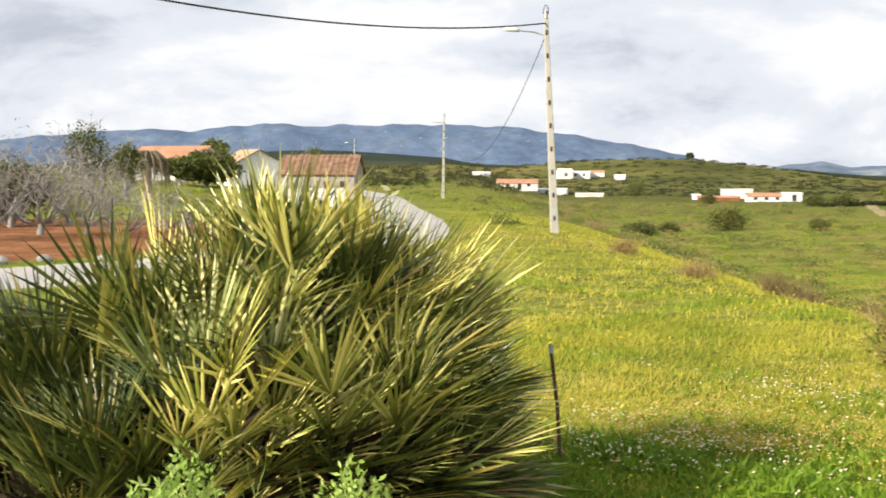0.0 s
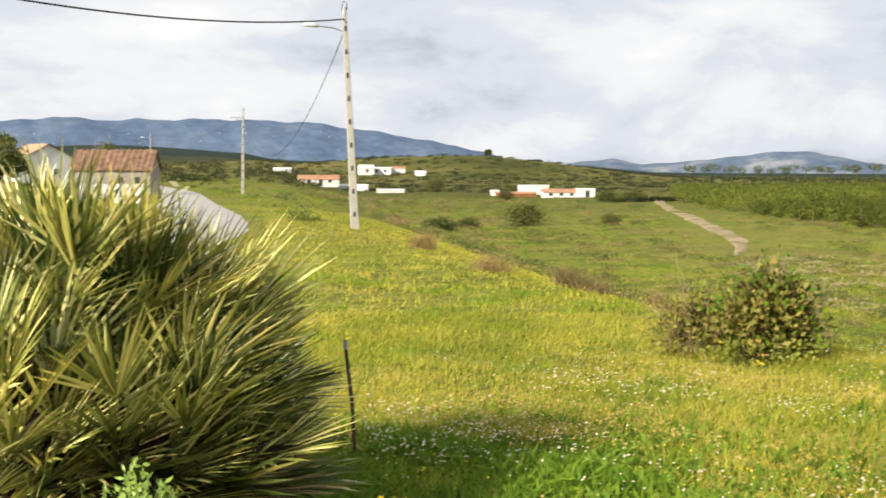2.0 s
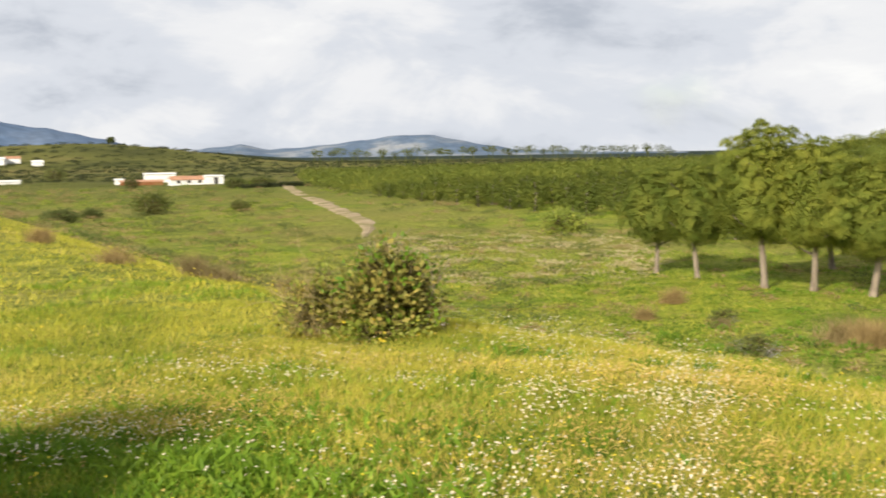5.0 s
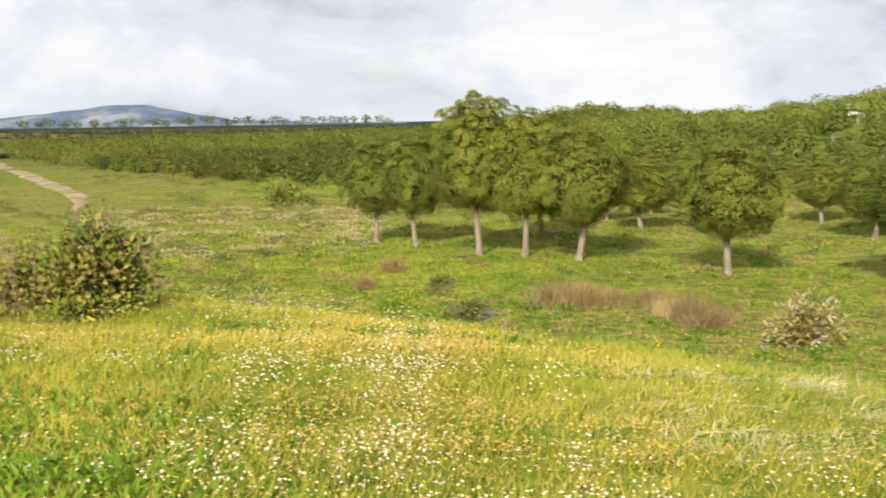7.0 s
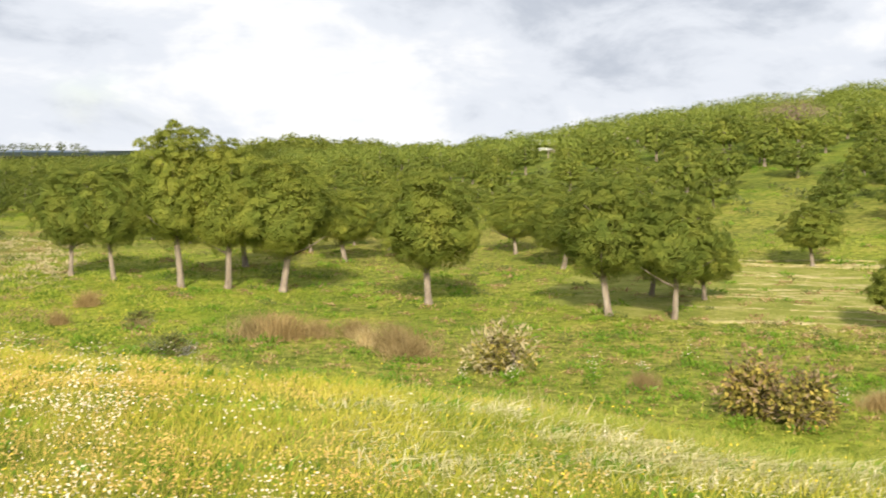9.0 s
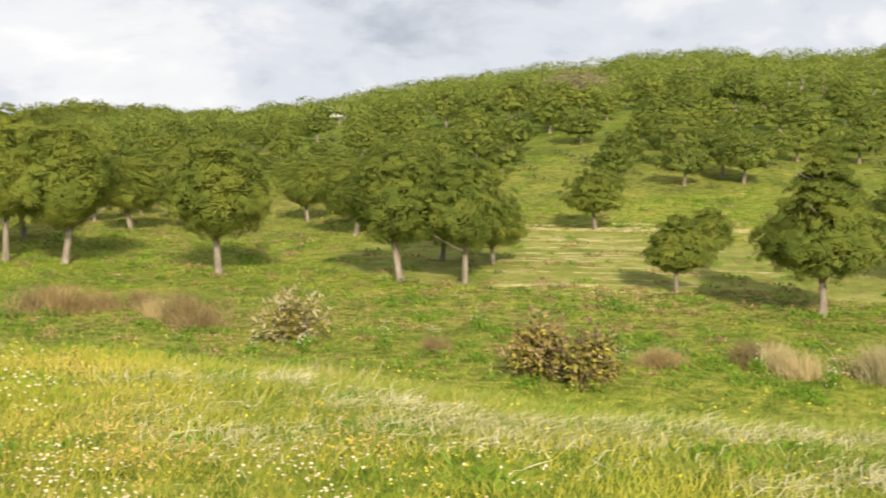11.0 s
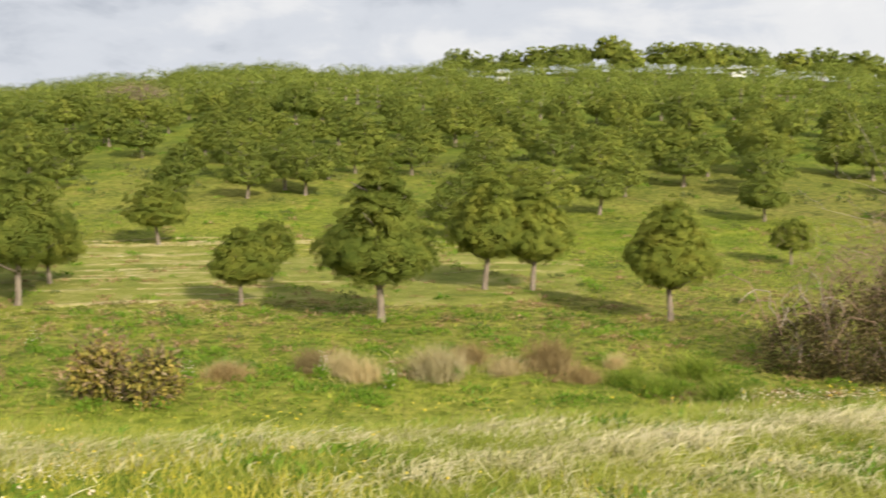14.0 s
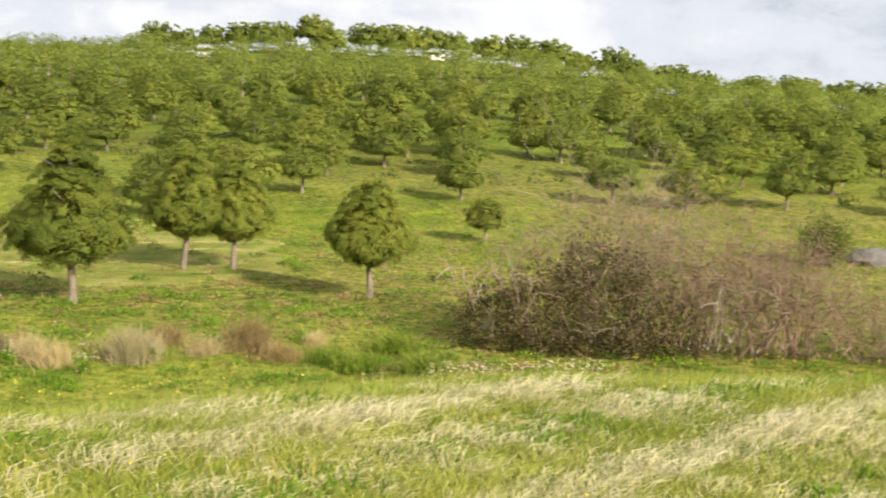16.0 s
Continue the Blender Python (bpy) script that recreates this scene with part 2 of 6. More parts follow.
MAT_MOUNTAIN_B = surface("hazy_bare_mountain", [(0.34, (0.090, 0.130, 0.195)), (0.52, (0.120, 0.160, 0.22)), (0.66, (0.27, 0.285, 0.30))], 0.006, 0.03, 1.0, relief=0.0)

MAT_PINE = foliage("pine_needles", [(0.1, (0.170, 0.230, 0.048)), (0.5, (0.272, 0.322, 0.064)), (0.9, (0.415, 0.422, 0.086))], 0.50, 0.75, 0.18, 1.2, 0.72)
# lit and shaded leaflet tones are put into the colour, dealt at random
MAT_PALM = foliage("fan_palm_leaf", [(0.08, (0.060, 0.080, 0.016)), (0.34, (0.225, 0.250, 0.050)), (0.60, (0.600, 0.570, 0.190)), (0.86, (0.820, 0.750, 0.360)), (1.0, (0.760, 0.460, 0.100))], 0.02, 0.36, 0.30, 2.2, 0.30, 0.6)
MAT_PALM_SPEAR = foliage("palm_spear_leaf", [(0.0, (0.36, 0.34, 0.08)), (0.5, (0.58, 0.53, 0.15)), (1.0, (0.72, 0.62, 0.24))], 0.15, 0.45)
MAT_PALM_DRY = foliage("dead_palm_leaf", [(0.0, (0.14, 0.10, 0.065)), (0.6, (0.27, 0.20, 0.12)), (1.0, (0.42, 0.29, 0.10))], 0.25, 0.7)
# near-black filling: the shade between the fans is put into its colour
MAT_PALM_CORE = foliage("palm_core_shade", [(0.1, (0.020, 0.016, 0.010)), (0.6, (0.050, 0.036, 0.022)), (1.0, (0.13, 0.09, 0.05))], 0.05, 0.85)
MAT_GRASS = foliage("meadow_grass", [(0.1, (0.190, 0.238, 0.026)), (0.4, (0.360, 0.368, 0.044)), (0.7, (0.560, 0.490, 0.080)), (0.95, (0.730, 0.580, 0.180))], 0.42, 0.6, 0.1, 0.6, 0.7)
MAT_LUSH = foliage("lush_weed", [(0.1, (0.070, 0.155, 0.014)), (0.5, (0.165, 0.280, 0.026)), (0.9, (0.290, 0.390, 0.045))], 0.42, 0.5, 0.15, 0.7, 0.6)
MAT_CLOVER = foliage("clover_leaf", [(0.1, (0.120, 0.205, 0.020)), (0.5, (0.245, 0.335, 0.034)), (0.9, (0.400, 0.450, 0.060))], 0.42, 0.6, 0.1, 0.7, 0.6)
MAT_PALEGRASS = foliage("pale_seeding_grass", [(0.1, (0.370, 0.370, 0.140)), (0.4, (0.535, 0.505, 0.275)), (0.7, (0.700, 0.645, 0.445)), (1.0, (0.820, 0.765, 0.610))], 0.42, 0.6, 0.1, 1.3, 0.5)
MAT_GOLD = foliage("golden_grass", [(0.1, (0.420, 0.340, 0.060)), (0.5, (0.600, 0.450, 0.125)), (0.9, (0.740, 0.540, 0.225))], 0.4, 0.7, 0.1, 0.9, 0.6)
MAT_RUSH = foliage("brown_rush", [(0.1, (0.150, 0.108, 0.046)), (0.5, (0.285, 0.212, 0.100)), (0.9, (0.440, 0.340, 0.180))], 0.3, 0.8, 0.2, 2.0, 0.6)
MAT_RUSH_PALE = foliage("pale_rush", [(0.0, (0.33, 0.26, 0.12)), (0.5, (0.47, 0.385, 0.21)), (1.0, (0.64, 0.535, 0.34))], 0.3, 0.8)
MAT_SCRUB = foliage("scrub_leaf", [(0.1, (0.075, 0.095, 0.030)), (0.5, (0.135, 0.155, 0.045)), (0.9, (0.210, 0.210, 0.075))], 0.28, 0.7, 0.2, 0.9, 0.6)
MAT_BRAMBLE = foliage("bramble_leaf", [(0.1, (0.100, 0.108, 0.026)), (0.5, (0.250, 0.225, 0.052)), (0.85, (0.450, 0.350, 0.090)), (1.0, (0.520, 0.330, 0.170))], 0.25, 0.55, 0.2, 4.0, 0.4)
MAT_TREE = foliage("dark_tree_leaf", [(0.0, (0.044, 0.058, 0.018)), (0.6, (0.100, 0.118, 0.030)), (1.0, (0.190, 0.190, 0.052))], 0.25, 0.6)
MAT_MALLOW = foliage("feathery_weed", [(0.1, (0.220, 0.350, 0.050)), (0.5, (0.390, 0.530, 0.120)), (0.9, (0.620, 0.720, 0.270))], 0.40, 0.6, 0.1, 6.0, 0.4)
MAT_DAISY = foliage("white_petals", [(0.0, (0.55, 0.42, 0.32)), (1.0, (0.77, 0.70, 0.60))], 0.3, 0.6, 0.0)
MAT_YELLOW = foliage("yellow_petals", [(0.0, (0.72, 0.50, 0.03)), (1.0, (0.85, 0.68, 0.08))], 0.3, 0.6, 0.0)
MAT_ORANGE = foliage("ripe_seed_heads", [(0.0, (0.45, 0.27, 0.07)), (0.6, (0.62, 0.42, 0.13)), (1.0, (0.72, 0.58, 0.28))], 0.3, 0.7, 0.0)
MAT_BROWNLEAF = foliage("withered_leaf", [(0.05, (0.100, 0.070, 0.034)), (0.5, (0.240, 0.165, 0.085)), (0.9, (0.440, 0.330, 0.210))], 0.25, 0.8, 0.2, 3.0, 0.4)
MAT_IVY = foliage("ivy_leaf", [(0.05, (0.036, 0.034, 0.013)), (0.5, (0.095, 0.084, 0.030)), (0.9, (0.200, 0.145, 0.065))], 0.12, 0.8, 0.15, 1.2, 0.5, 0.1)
MAT_CREAM = foliage("cream_petals", [(0.0, (0.72, 0.56, 0.40)), (1.0, (0.86, 0.77, 0.60))], 0.35, 0.6, 0.0)
MAT_GREENGRASS = foliage("green_grass", [(0.1, (0.155, 0.212, 0.026)), (0.5, (0.300, 0.340, 0.056)), (0.9, (0.490, 0.485, 0.135))], 0.42, 0.6, 0.1, 0.5, 0.5)
# greener fan leaf, darkened to carry the clump's shade in its colour
MAT_PALM_SHADED = foliage("shaded_fan_palm_leaf", [(0.05, (0.018, 0.030, 0.008)), (0.45, (0.062, 0.088, 0.020)), (0.85, (0.180, 0.200, 0.052)), (1.0, (0.480, 0.300, 0.070))], 0.06, 0.34, 0.25, 2.2, 0.25, 0.6)
MAT_MAQUIS = foliage("maquis_leaf", [(0.1, (0.020, 0.026, 0.012)), (0.5, (0.042, 0.050, 0.020)), (0.9, (0.080, 0.078, 0.034))], 0.1, 0.7, 0.2, 0.05, 0.5)
MAT_PINE_DARK = foliage("plantation_needles", [(0.1, (0.128, 0.172, 0.036)), (0.5, (0.212, 0.252, 0.050)), (0.9, (0.345, 0.352, 0.070))], 0.50, 0.75, 0.18, 0.4, 0.8)
MAT_FIELD = foliage("field_herbs", [(0.05, (0.045, 0.085, 0.010)), (0.4, (0.140, 0.215, 0.022)), (0.7, (0.290, 0.335, 0.045)), (1.0, (0.500, 0.440, 0.150))], 0.35, 0.6, 0.15, 0.5, 0.40)
MAT_DEADPALM = foliage("dead_palm_frond", [(0.05, (0.080, 0.064, 0.044)), (0.5, (0.190, 0.155, 0.112)), (0.95, (0.340, 0.290, 0.220))], 0.1, 0.9, 0.2, 2.0, 0.3)
MAT_PINE_NEAR = foliage("near_pine_needles", [(0.1, (0.130, 0.185, 0.036)), (0.5, (0.262, 0.308, 0.056)), (0.9, (0.470, 0.460, 0.090))], 0.48, 0.7, 0.15, 1.2, 0.6)
# ---- terrain ----
def smooth(t):
    t = np.clip(t, 0.0, 1.0)
    return t * t * (3 - 2 * t)


def bank_edge(y):
    """x of the brink of the roadside shelf."""
    return 3.0 + 4.75 / (1 + (np.maximum(y, 0.0) / 11.0) ** 2) - 1.25 * np.exp(-((y - 2.0) / 2.6) ** 2)


def wobble(x, y, scale, seed):
    """Cheap smooth waves for uneven ground, about -1 to 1."""
    a, b = x / scale, y / scale
    return (np.sin(a * 1.7 + seed) * np.cos(b * 1.3 - seed * 1.7) + 0.6 * np.sin(a * 3.1 + b * 2.3 + seed * 2.1) + 0.4 * np.cos(a * 5.3 - b * 4.7 + seed)) / 2.0


def height(x, y):
    x, y = np.asarray(x, float), np.asarray(y, float)
    r = np.hypot(x, y)
    shelf = -0.0102 * np.clip(y, 0.0, 130.0) + 0.02 * wobble(x, y, 1.6, 1.0)
    low = -3.2 - 0.0125 * np.clip(y - 30.0, 0.0, 220.0) + 0.10 * wobble(x, y, 5.0, 2.0) + 0.25 * wobble(x, y, 19.0, 4.0) * smooth((r - 45) / 60)
    ramp = np.clip((x - 38.0) / 152.0, 0.0, 1.0)
    ramp = np.where(ramp < 0.12, ramp * ramp / 0.24, ramp - 0.06) / 0.94
    hill = 17.3 / (1 + ((y + 5.0) / 98.0) ** 2) * ramp - 0.05 * np.clip(x - 192.0, 0.0, 200.0) * (y < 400)
    hill = hill + 0.5 * wobble(x, y, 17.0, 3.0) * ramp
    hill = hill + ramp * np.interp(np.degrees(np.arctan2(x, y)), [40, 46, 51, 54.4, 57.5, 61, 67, 72, 74.5, 78, 81.2, 83.7, 86.5, 89.7, 93.5, 98, 102.6, 108, 110.8, 113, 116.4, 120], [-1.2, -1.9, -2.5, -3.0, -2.2, -0.7, -0.4, -0.3, -0.7, -2.3, -3.5, -3.1, -3.6, -3.2, -3.4, -2.6, -2.6, -3.4, -3.2, -1.6, -2.6, -2.4])
    low = low + np.where(r < 420, hill, hill * np.clip(1 - (r - 420) / 200, 0, 1))
    s = x - bank_edge(y)
    z = shelf + (low - shelf) * smooth((s + 1.0) / (11.0 + 0.05 * np.clip(y, 0, 400)))
    z = z + 1.3 * smooth((-x - 10.0) / 18.0) * smooth((y - 55.0) / 60.0) * (1 - smooth((y - 300) / 200))
    z = z + 6.6 * np.exp(-((x - 223.0) / 26.0) ** 2 - ((y - 201.0) / 26.0) ** 2)
    # far ridges, and the land falling away behind the plantation
    z = z - 0.0065 * np.clip(r - 420.0, 0.0, 3400.0) * smooth((np.degrees(np.arctan2(x, y)) - 15.0) / 5.0)
    z = z + 11.6 * np.exp(-((x - 125.0) / np.where(x < 125.0, 120.0, 84.0)) ** 2 - ((y - 720.0) / 130.0) ** 2)
    z = z + 11.0 * np.exp(-((x + 140.0) / 130.0) ** 2 - ((y - 1250.0) / 250.0) ** 2)
    z = z + 8.5 * np.exp(-((x + 60.0) / 420.0) ** 2 - ((y - 1250.0) / 250.0) ** 2)
    return z


def h(x, y):
    return float(height(x, y))
# ---- end terrain ----


# ---- mesh helpers ----
def mesh_from(name, verts, faces, mat, smooth_shade=False):
    """verts: (n, 3); faces: (m, 3) or (m, 4) of equal size."""
    verts, faces = np.asarray(verts, np.float32), np.asarray(faces, np.int32)
    me = bpy.data.meshes.new(name)
    k = faces.shape[1]
    me.vertices.add(len(verts))
    me.vertices.foreach_set("co", verts.ravel())
    me.loops.add(faces.size)
    me.loops.foreach_set("vertex_index", faces.ravel())
    me.polygons.add(len(faces))
    me.polygons.foreach_set("loop_start", np.arange(len(faces), dtype=np.int32) * k)
    me.polygons.foreach_set("loop_total", np.full(len(faces), k, np.int32))
    me.update(calc_edges=True)
    if smooth_shade:
        me.polygons.foreach_set("use_smooth", np.ones(len(faces), bool))
    me.materials.append(mat)
    return me


def round_off(me, normals):
    """Shade small leaves by the form that they make up together."""
    me.polygons.foreach_set("use_smooth", np.ones(len(me.polygons), bool))
    me.normals_split_custom_set_from_vertices(unit(normals).tolist())
    return me


def mesh_of(name, bm, mat, smooth_shade=False):
    me = bpy.data.meshes.new(name)
    bm.to_mesh(me)
    bm.free()
    if smooth_shade:
        for p in me.polygons:
            p.use_smooth = True
    me.materials.append(mat)
    return me


def part(name, data, parent, label="", m=None):
    ob = new(name, data)
    ob.parent = parent
    if m is not None:
        ob.matrix_basis = m
    return tagged(ob, label)


def thing(name, x, y, z, label, category, group="", turn=0.0):
    ob = new(name)
    ob.empty_display_size = 0.2
    ob.matrix_basis = pose(x, y, z, 0, 0, turn)
    return tagged(ob, label, category, group)


def box(bm, x0, x1, y0, y1, z0, z1, bevel=0.0):
    g = bmesh.ops.create_cube(bm, size=1.0)
    bmesh.ops.scale(bm, vec=(x1 - x0, y1 - y0, z1 - z0), verts=g["verts"])
    bmesh.ops.translate(bm, vec=((x0 + x1) / 2, (y0 + y1) / 2, (z0 + z1) / 2), verts=g["verts"])
    if bevel:
        es = list({e for v in g["verts"] for e in v.link_edges})
        bmesh.ops.bevel(bm, geom=es, offset=bevel, segments=1, affect="EDGES")
    return g["verts"]


def tube(points, radii, sides=6):
    """Vertices and quads of a tapered tube along the points."""
    pts = np.asarray(points, float)
    n = len(pts)
    d = np.gradient(pts, axis=0)
    d /= np.linalg.norm(d, axis=1)[:, None] + 1e-9
    ref = np.where(np.abs(d[:, 2:3]) > 0.9, np.array([[1.0, 0, 0]]), np.array([[0, 0, 1.0]]))
    u = np.cross(d, ref)
    u /= np.linalg.norm(u, axis=1)[:, None] + 1e-9
    v = np.cross(d, u)
    a = np.linspace(0, 2 * math.pi, sides, endpoint=False)
    ring = np.cos(a)[None, :, None] * u[:, None, :] + np.sin(a)[None, :, None] * v[:, None, :]
    verts = (pts[:, None, :] + ring * np.asarray(radii, float)[:, None, None]).reshape(-1, 3)
    f = []
    for i in range(n - 1):
        for j in range(sides):
            k = (j + 1) % sides
            f.append((i * sides + j, i * sides + k, (i + 1) * sides + k, (i + 1) * sides + j))
    f.append(tuple(range(sides))[:4] if sides == 4 else (0, 1, 2, 3))
    return verts, np.array(f)


def join(chunks):
    vs, fs, o = [], [], 0
    for v, f in chunks:
        vs.append(v)
        fs.append(np.asarray(f) + o)
        o += len(v)
    return np.concatenate(vs), np.concatenate(fs)


def unit(v):
    return v / (np.linalg.norm(v, axis=-1, keepdims=True) + 1e-9)


def blades(base, way, length, width, rng, bend=None, face=None, single=False):
    """One narrow leaf for each base point: a kite of two triangles along way (single: one triangle), or bent over
    towards bend in three. face: the side that the leaves turn outwards."""
    n = len(base)
    way = unit(way)
    side = unit(np.cross(way, rng.normal(size=(n, 3)) if face is None else face + 0.45 * rng.normal(size=(n, 3)))) * (np.asarray(width) * 0.5).reshape(-1, 1)
    L = np.asarray(length).reshape(-1, 1)
    if single:
        v = np.stack([base - side, base + side, base + way * L], 1).reshape(-1, 3)
        return v, np.arange(n * 3).reshape(-1, 3)
    if bend is None:
        mid = base + way * L * 0.45
        v = np.stack([base, mid + side, base + way * L, mid - side], 1).reshape(-1, 3)
        i = np.arange(n)[:, None] * 4
        f = np.concatenate([i + np.array([[0, 1, 2]]), i + np.array([[0, 2, 3]])], 1).reshape(-1, 3)
        return v, f
    mid = base + way * L * 0.55
    tip = mid + unit(way * 0.6 + bend) * L * 0.5
    v = np.stack([base - side * 0.7, base + side * 0.7, mid + side, mid - side, tip], 1).reshape(-1, 3)
    i = np.arange(n)[:, None] * 5
    f = np.concatenate([i + np.array([[0, 1, 2]]), i + np.array([[0, 2, 3]]), i + np.array([[3, 2, 4]])], 1).reshape(-1, 3)
    return v, f


def ball(rng, n):
    return unit(rng.normal(size=(n, 3)))


# ---- ground sheet ----
def build_ground():
    rings = np.concatenate([[0.0], np.geomspace(0.8, 4700.0, 140)])
    sect = 360
    a = np.linspace(0, 2 * math.pi, sect, endpoint=False)
    x, y = rings[:, None] * np.sin(a)[None], rings[:, None] * np.cos(a)[None]
    v = np.stack([x, y, height(x, y)], -1).reshape(-1, 3)
    i, j = np.meshgrid(np.arange(len(rings) - 1), np.arange(sect), indexing="ij")
    k = (j + 1) % sect
    f = np.stack([i * sect + j, (i + 1) * sect + j, (i + 1) * sect + k, i * sect + k], -1).reshape(-1, 4)
    ob = new("ground", mesh_from("ground", v, f[:, ::-1], MAT_GROUND, True))
    return tagged(ob, "green and straw-coloured meadow rising to a low hill", "ground", kind="structure")


build_ground()


def ribbon(name, line, widths, mat, label, category, lift=0.03, ragged=0.0, seed=1, across=6):
    """A strip laid on the ground along a smoothed line."""
    line, widths = np.asarray(line, float), np.asarray(widths, float)
    t = np.linspace(0, len(line) - 1, (len(line) - 1) * 16 + 1)
    idx = np.arange(len(line))
    px, py, w = np.interp(t, idx, line[:, 0]), np.interp(t, idx, line[:, 1]), np.interp(t, idx, widths)
    ker = np.hanning(25)
    ker /= ker.sum()
    sm = lambda q: np.convolve(np.pad(q, 12, mode="reflect", reflect_type="odd"), ker, "valid")
    px, py = sm(px), sm(py)
    dx, dy = np.gradient(px), np.gradient(py)
    nrm = np.hypot(dx, dy)
    nx, ny = dy / nrm, -dx / nrm
    u = np.linspace(-0.5, 0.5, across)
    rng = np.random.default_rng(seed)
    jl, jr = rng.normal(size=len(px)) * ragged, rng.normal(size=len(px)) * ragged
    off = u[None] * w[:, None] + np.where(u[None] < 0, jl[:, None], jr[:, None]) * np.abs(u[None]) * 2
    X, Y = px[:, None] + nx[:, None] * off, py[:, None] + ny[:, None] * off
    Z = height(X, Y) + lift - (lift + 0.06) * (np.abs(u[None]) > 0.49)
    v = np.stack([X, Y, Z], -1).reshape(-1, 3)
    i, j = np.meshgrid(np.arange(len(px) - 1), np.arange(across - 1), indexing="ij")
    f = np.stack([i * across + j, i * across + j + 1, (i + 1) * across + j + 1, (i + 1) * across + j], -1).reshape(-1, 4)
    ob = new(name, mesh_from(name, v, f, mat, True))
    return tagged(ob, label, category, kind="structure")


def patch(name, cx, cy, ax, ay, turn, mat, label, seed, lift=0.03, category="ground"):
    """An irregular flat patch on the ground."""
    rng = np.random.default_rng(seed)
    n, rings = 96, 26
    a = np.linspace(0, 2 * math.pi, n, endpoint=False)
    wave = 1 + sum(rng.normal() * 0.12 / k ** 0.7 * np.sin(a * k + rng.uniform(0, 6)) for k in range(2, 14))
    q = np.linspace(0.02, 1, rings)
    lx, ly = ax * q[:, None] * (np.cos(a) * wave)[None], ay * q[:, None] * (np.sin(a) * wave)[None]
    c, s = math.cos(radians(turn)), math.sin(radians(turn))
    X, Y = cx + lx * c - ly * s, cy + lx * s + ly * c
    Z = height(X, Y) + lift - 0.06 * (q[:, None] > 0.99)
    v = np.stack([X, Y, Z], -1).reshape(-1, 3)
    i, j = np.meshgrid(np.arange(rings - 1), np.arange(n), indexing="ij")
    k = (j + 1) % n
    f = np.stack([i * n + j, (i + 1) * n + j, (i + 1) * n + k, i * n + k], -1).reshape(-1, 4)
    return tagged(new(name, mesh_from(name, v, f, mat, True)), label, category, kind="structure")


ribbon("road", [(-60, 2), (-30, 9), (-15, 13.5), (-8.5, 17.5), (-4, 23), (-1.4, 32), (-1.5, 46), (-2.7, 62), (-4.0, 85), (-5.2, 108), (-8, 132), (-14, 165)],
       [5.0, 5.0, 5.0, 4.8, 4.4, 4.2, 4.0, 4.0, 3.8, 3.6, 3.6, 3.6], MAT_ROAD, "pale grey worn country road bending away", "road", 0.065, 0.02)
patch("soil", -17.2, 33.0, 14.5, 14.5, 28, MAT_SOIL, "bare red ploughed earth beside the road", 5, 0.05)
ribbon("track", [(86, 250), (68, 192), (57.5, 160), (48.5, 127), (39.3, 98), (34.0, 79), (27.5, 65)], [2.0, 2.0, 2.0, 2.2, 2.0, 1.5, 0.2], MAT_TRACK, "sandy brown dirt track through the scrub", "track", 0.06, 0.05, 3)
patch("stubble", 38.5, 11.0, 11.5, 7.5, -70, MAT_STRAW, "pale stubble in the clearing below the hill", 8, 0.04)


# ---- far mountains ----
def ridge(name, az0, az1, dist, crest, mat, label, seed, deep=500.0):
    """A long mountain with spurs: crest(az) gives the height in metres over the eye."""
    az = np.linspace(az0, az1, 260)
    rng = np.random.default_rng(seed)
    rows = np.linspace(0, 1, 16)
    ph = rng.uniform(0, 6.28, 8)
    top = np.array([crest(a) for a in az]) + 1.6 + 45
    X, Y, Z = [], [], []
    for q in rows:
        spur = sum(np.sin(np.radians(az) * (30 + 23 * k) + ph[k] + q * 2.5) / (1 + 0.5 * k) for k in range(8))
        r = dist - deep * (1 - q) + 70 * spur * q * (1 - q)
        prof = smooth(q) * (1 + 0.10 * spur * (1 - q) * 1.4)
        X.append(r * np.sin(np.radians(az)))
        Y.append(r * np.cos(np.radians(az)))
        Z.append(-45 + top * prof)
    v = np.stack([np.array(X), np.array(Y), np.array(Z)], -1).reshape(-1, 3)
    n = len(az)
    i, j = np.meshgrid(np.arange(len(rows) - 1), np.arange(n - 1), indexing="ij")
    f = np.stack([i * n + j, i * n + j + 1, (i + 1) * n + j + 1, (i + 1) * n + j], -1).reshape(-1, 4)
    return tagged(new(name, mesh_from(name, v, f, mat, True)), label, "mountain", kind="structure")


def crest_main(a):
    e = np.interp(a, [-45, -30, -20, -14, -11.8, -8.3, -6, -1, 3, 6.8, 10.4, 12.8, 15], [0.3, 0.8, 1.17, 1.69, 1.60, 1.98, 1.85, 1.95, 1.84, 1.33, 0.68, 0.05, -0.3])
    return 3600 * math.tan(radians(e + 0.035 * math.sin(a * 2.3) + 0.02 * math.sin(a * 5.1 + 1)))


def crest_bare(a):
    e = np.interp(a, [11, 14, 15.7, 17.2, 18.6, 20.8, 23.2, 24.8, 26.2, 28, 30, 34, 38], [-0.4, -0.25, 0.04, 0.20, -0.06, 0.09, 0.36, 0.56, 0.52, 0.15, -0.18, -0.35, -0.4])
    return 4000 * math.tan(radians(e + 0.02 * math.sin(a * 3.7)))


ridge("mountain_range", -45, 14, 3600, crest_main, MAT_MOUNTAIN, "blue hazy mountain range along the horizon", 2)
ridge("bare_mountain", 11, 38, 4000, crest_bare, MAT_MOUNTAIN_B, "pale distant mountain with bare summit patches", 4)

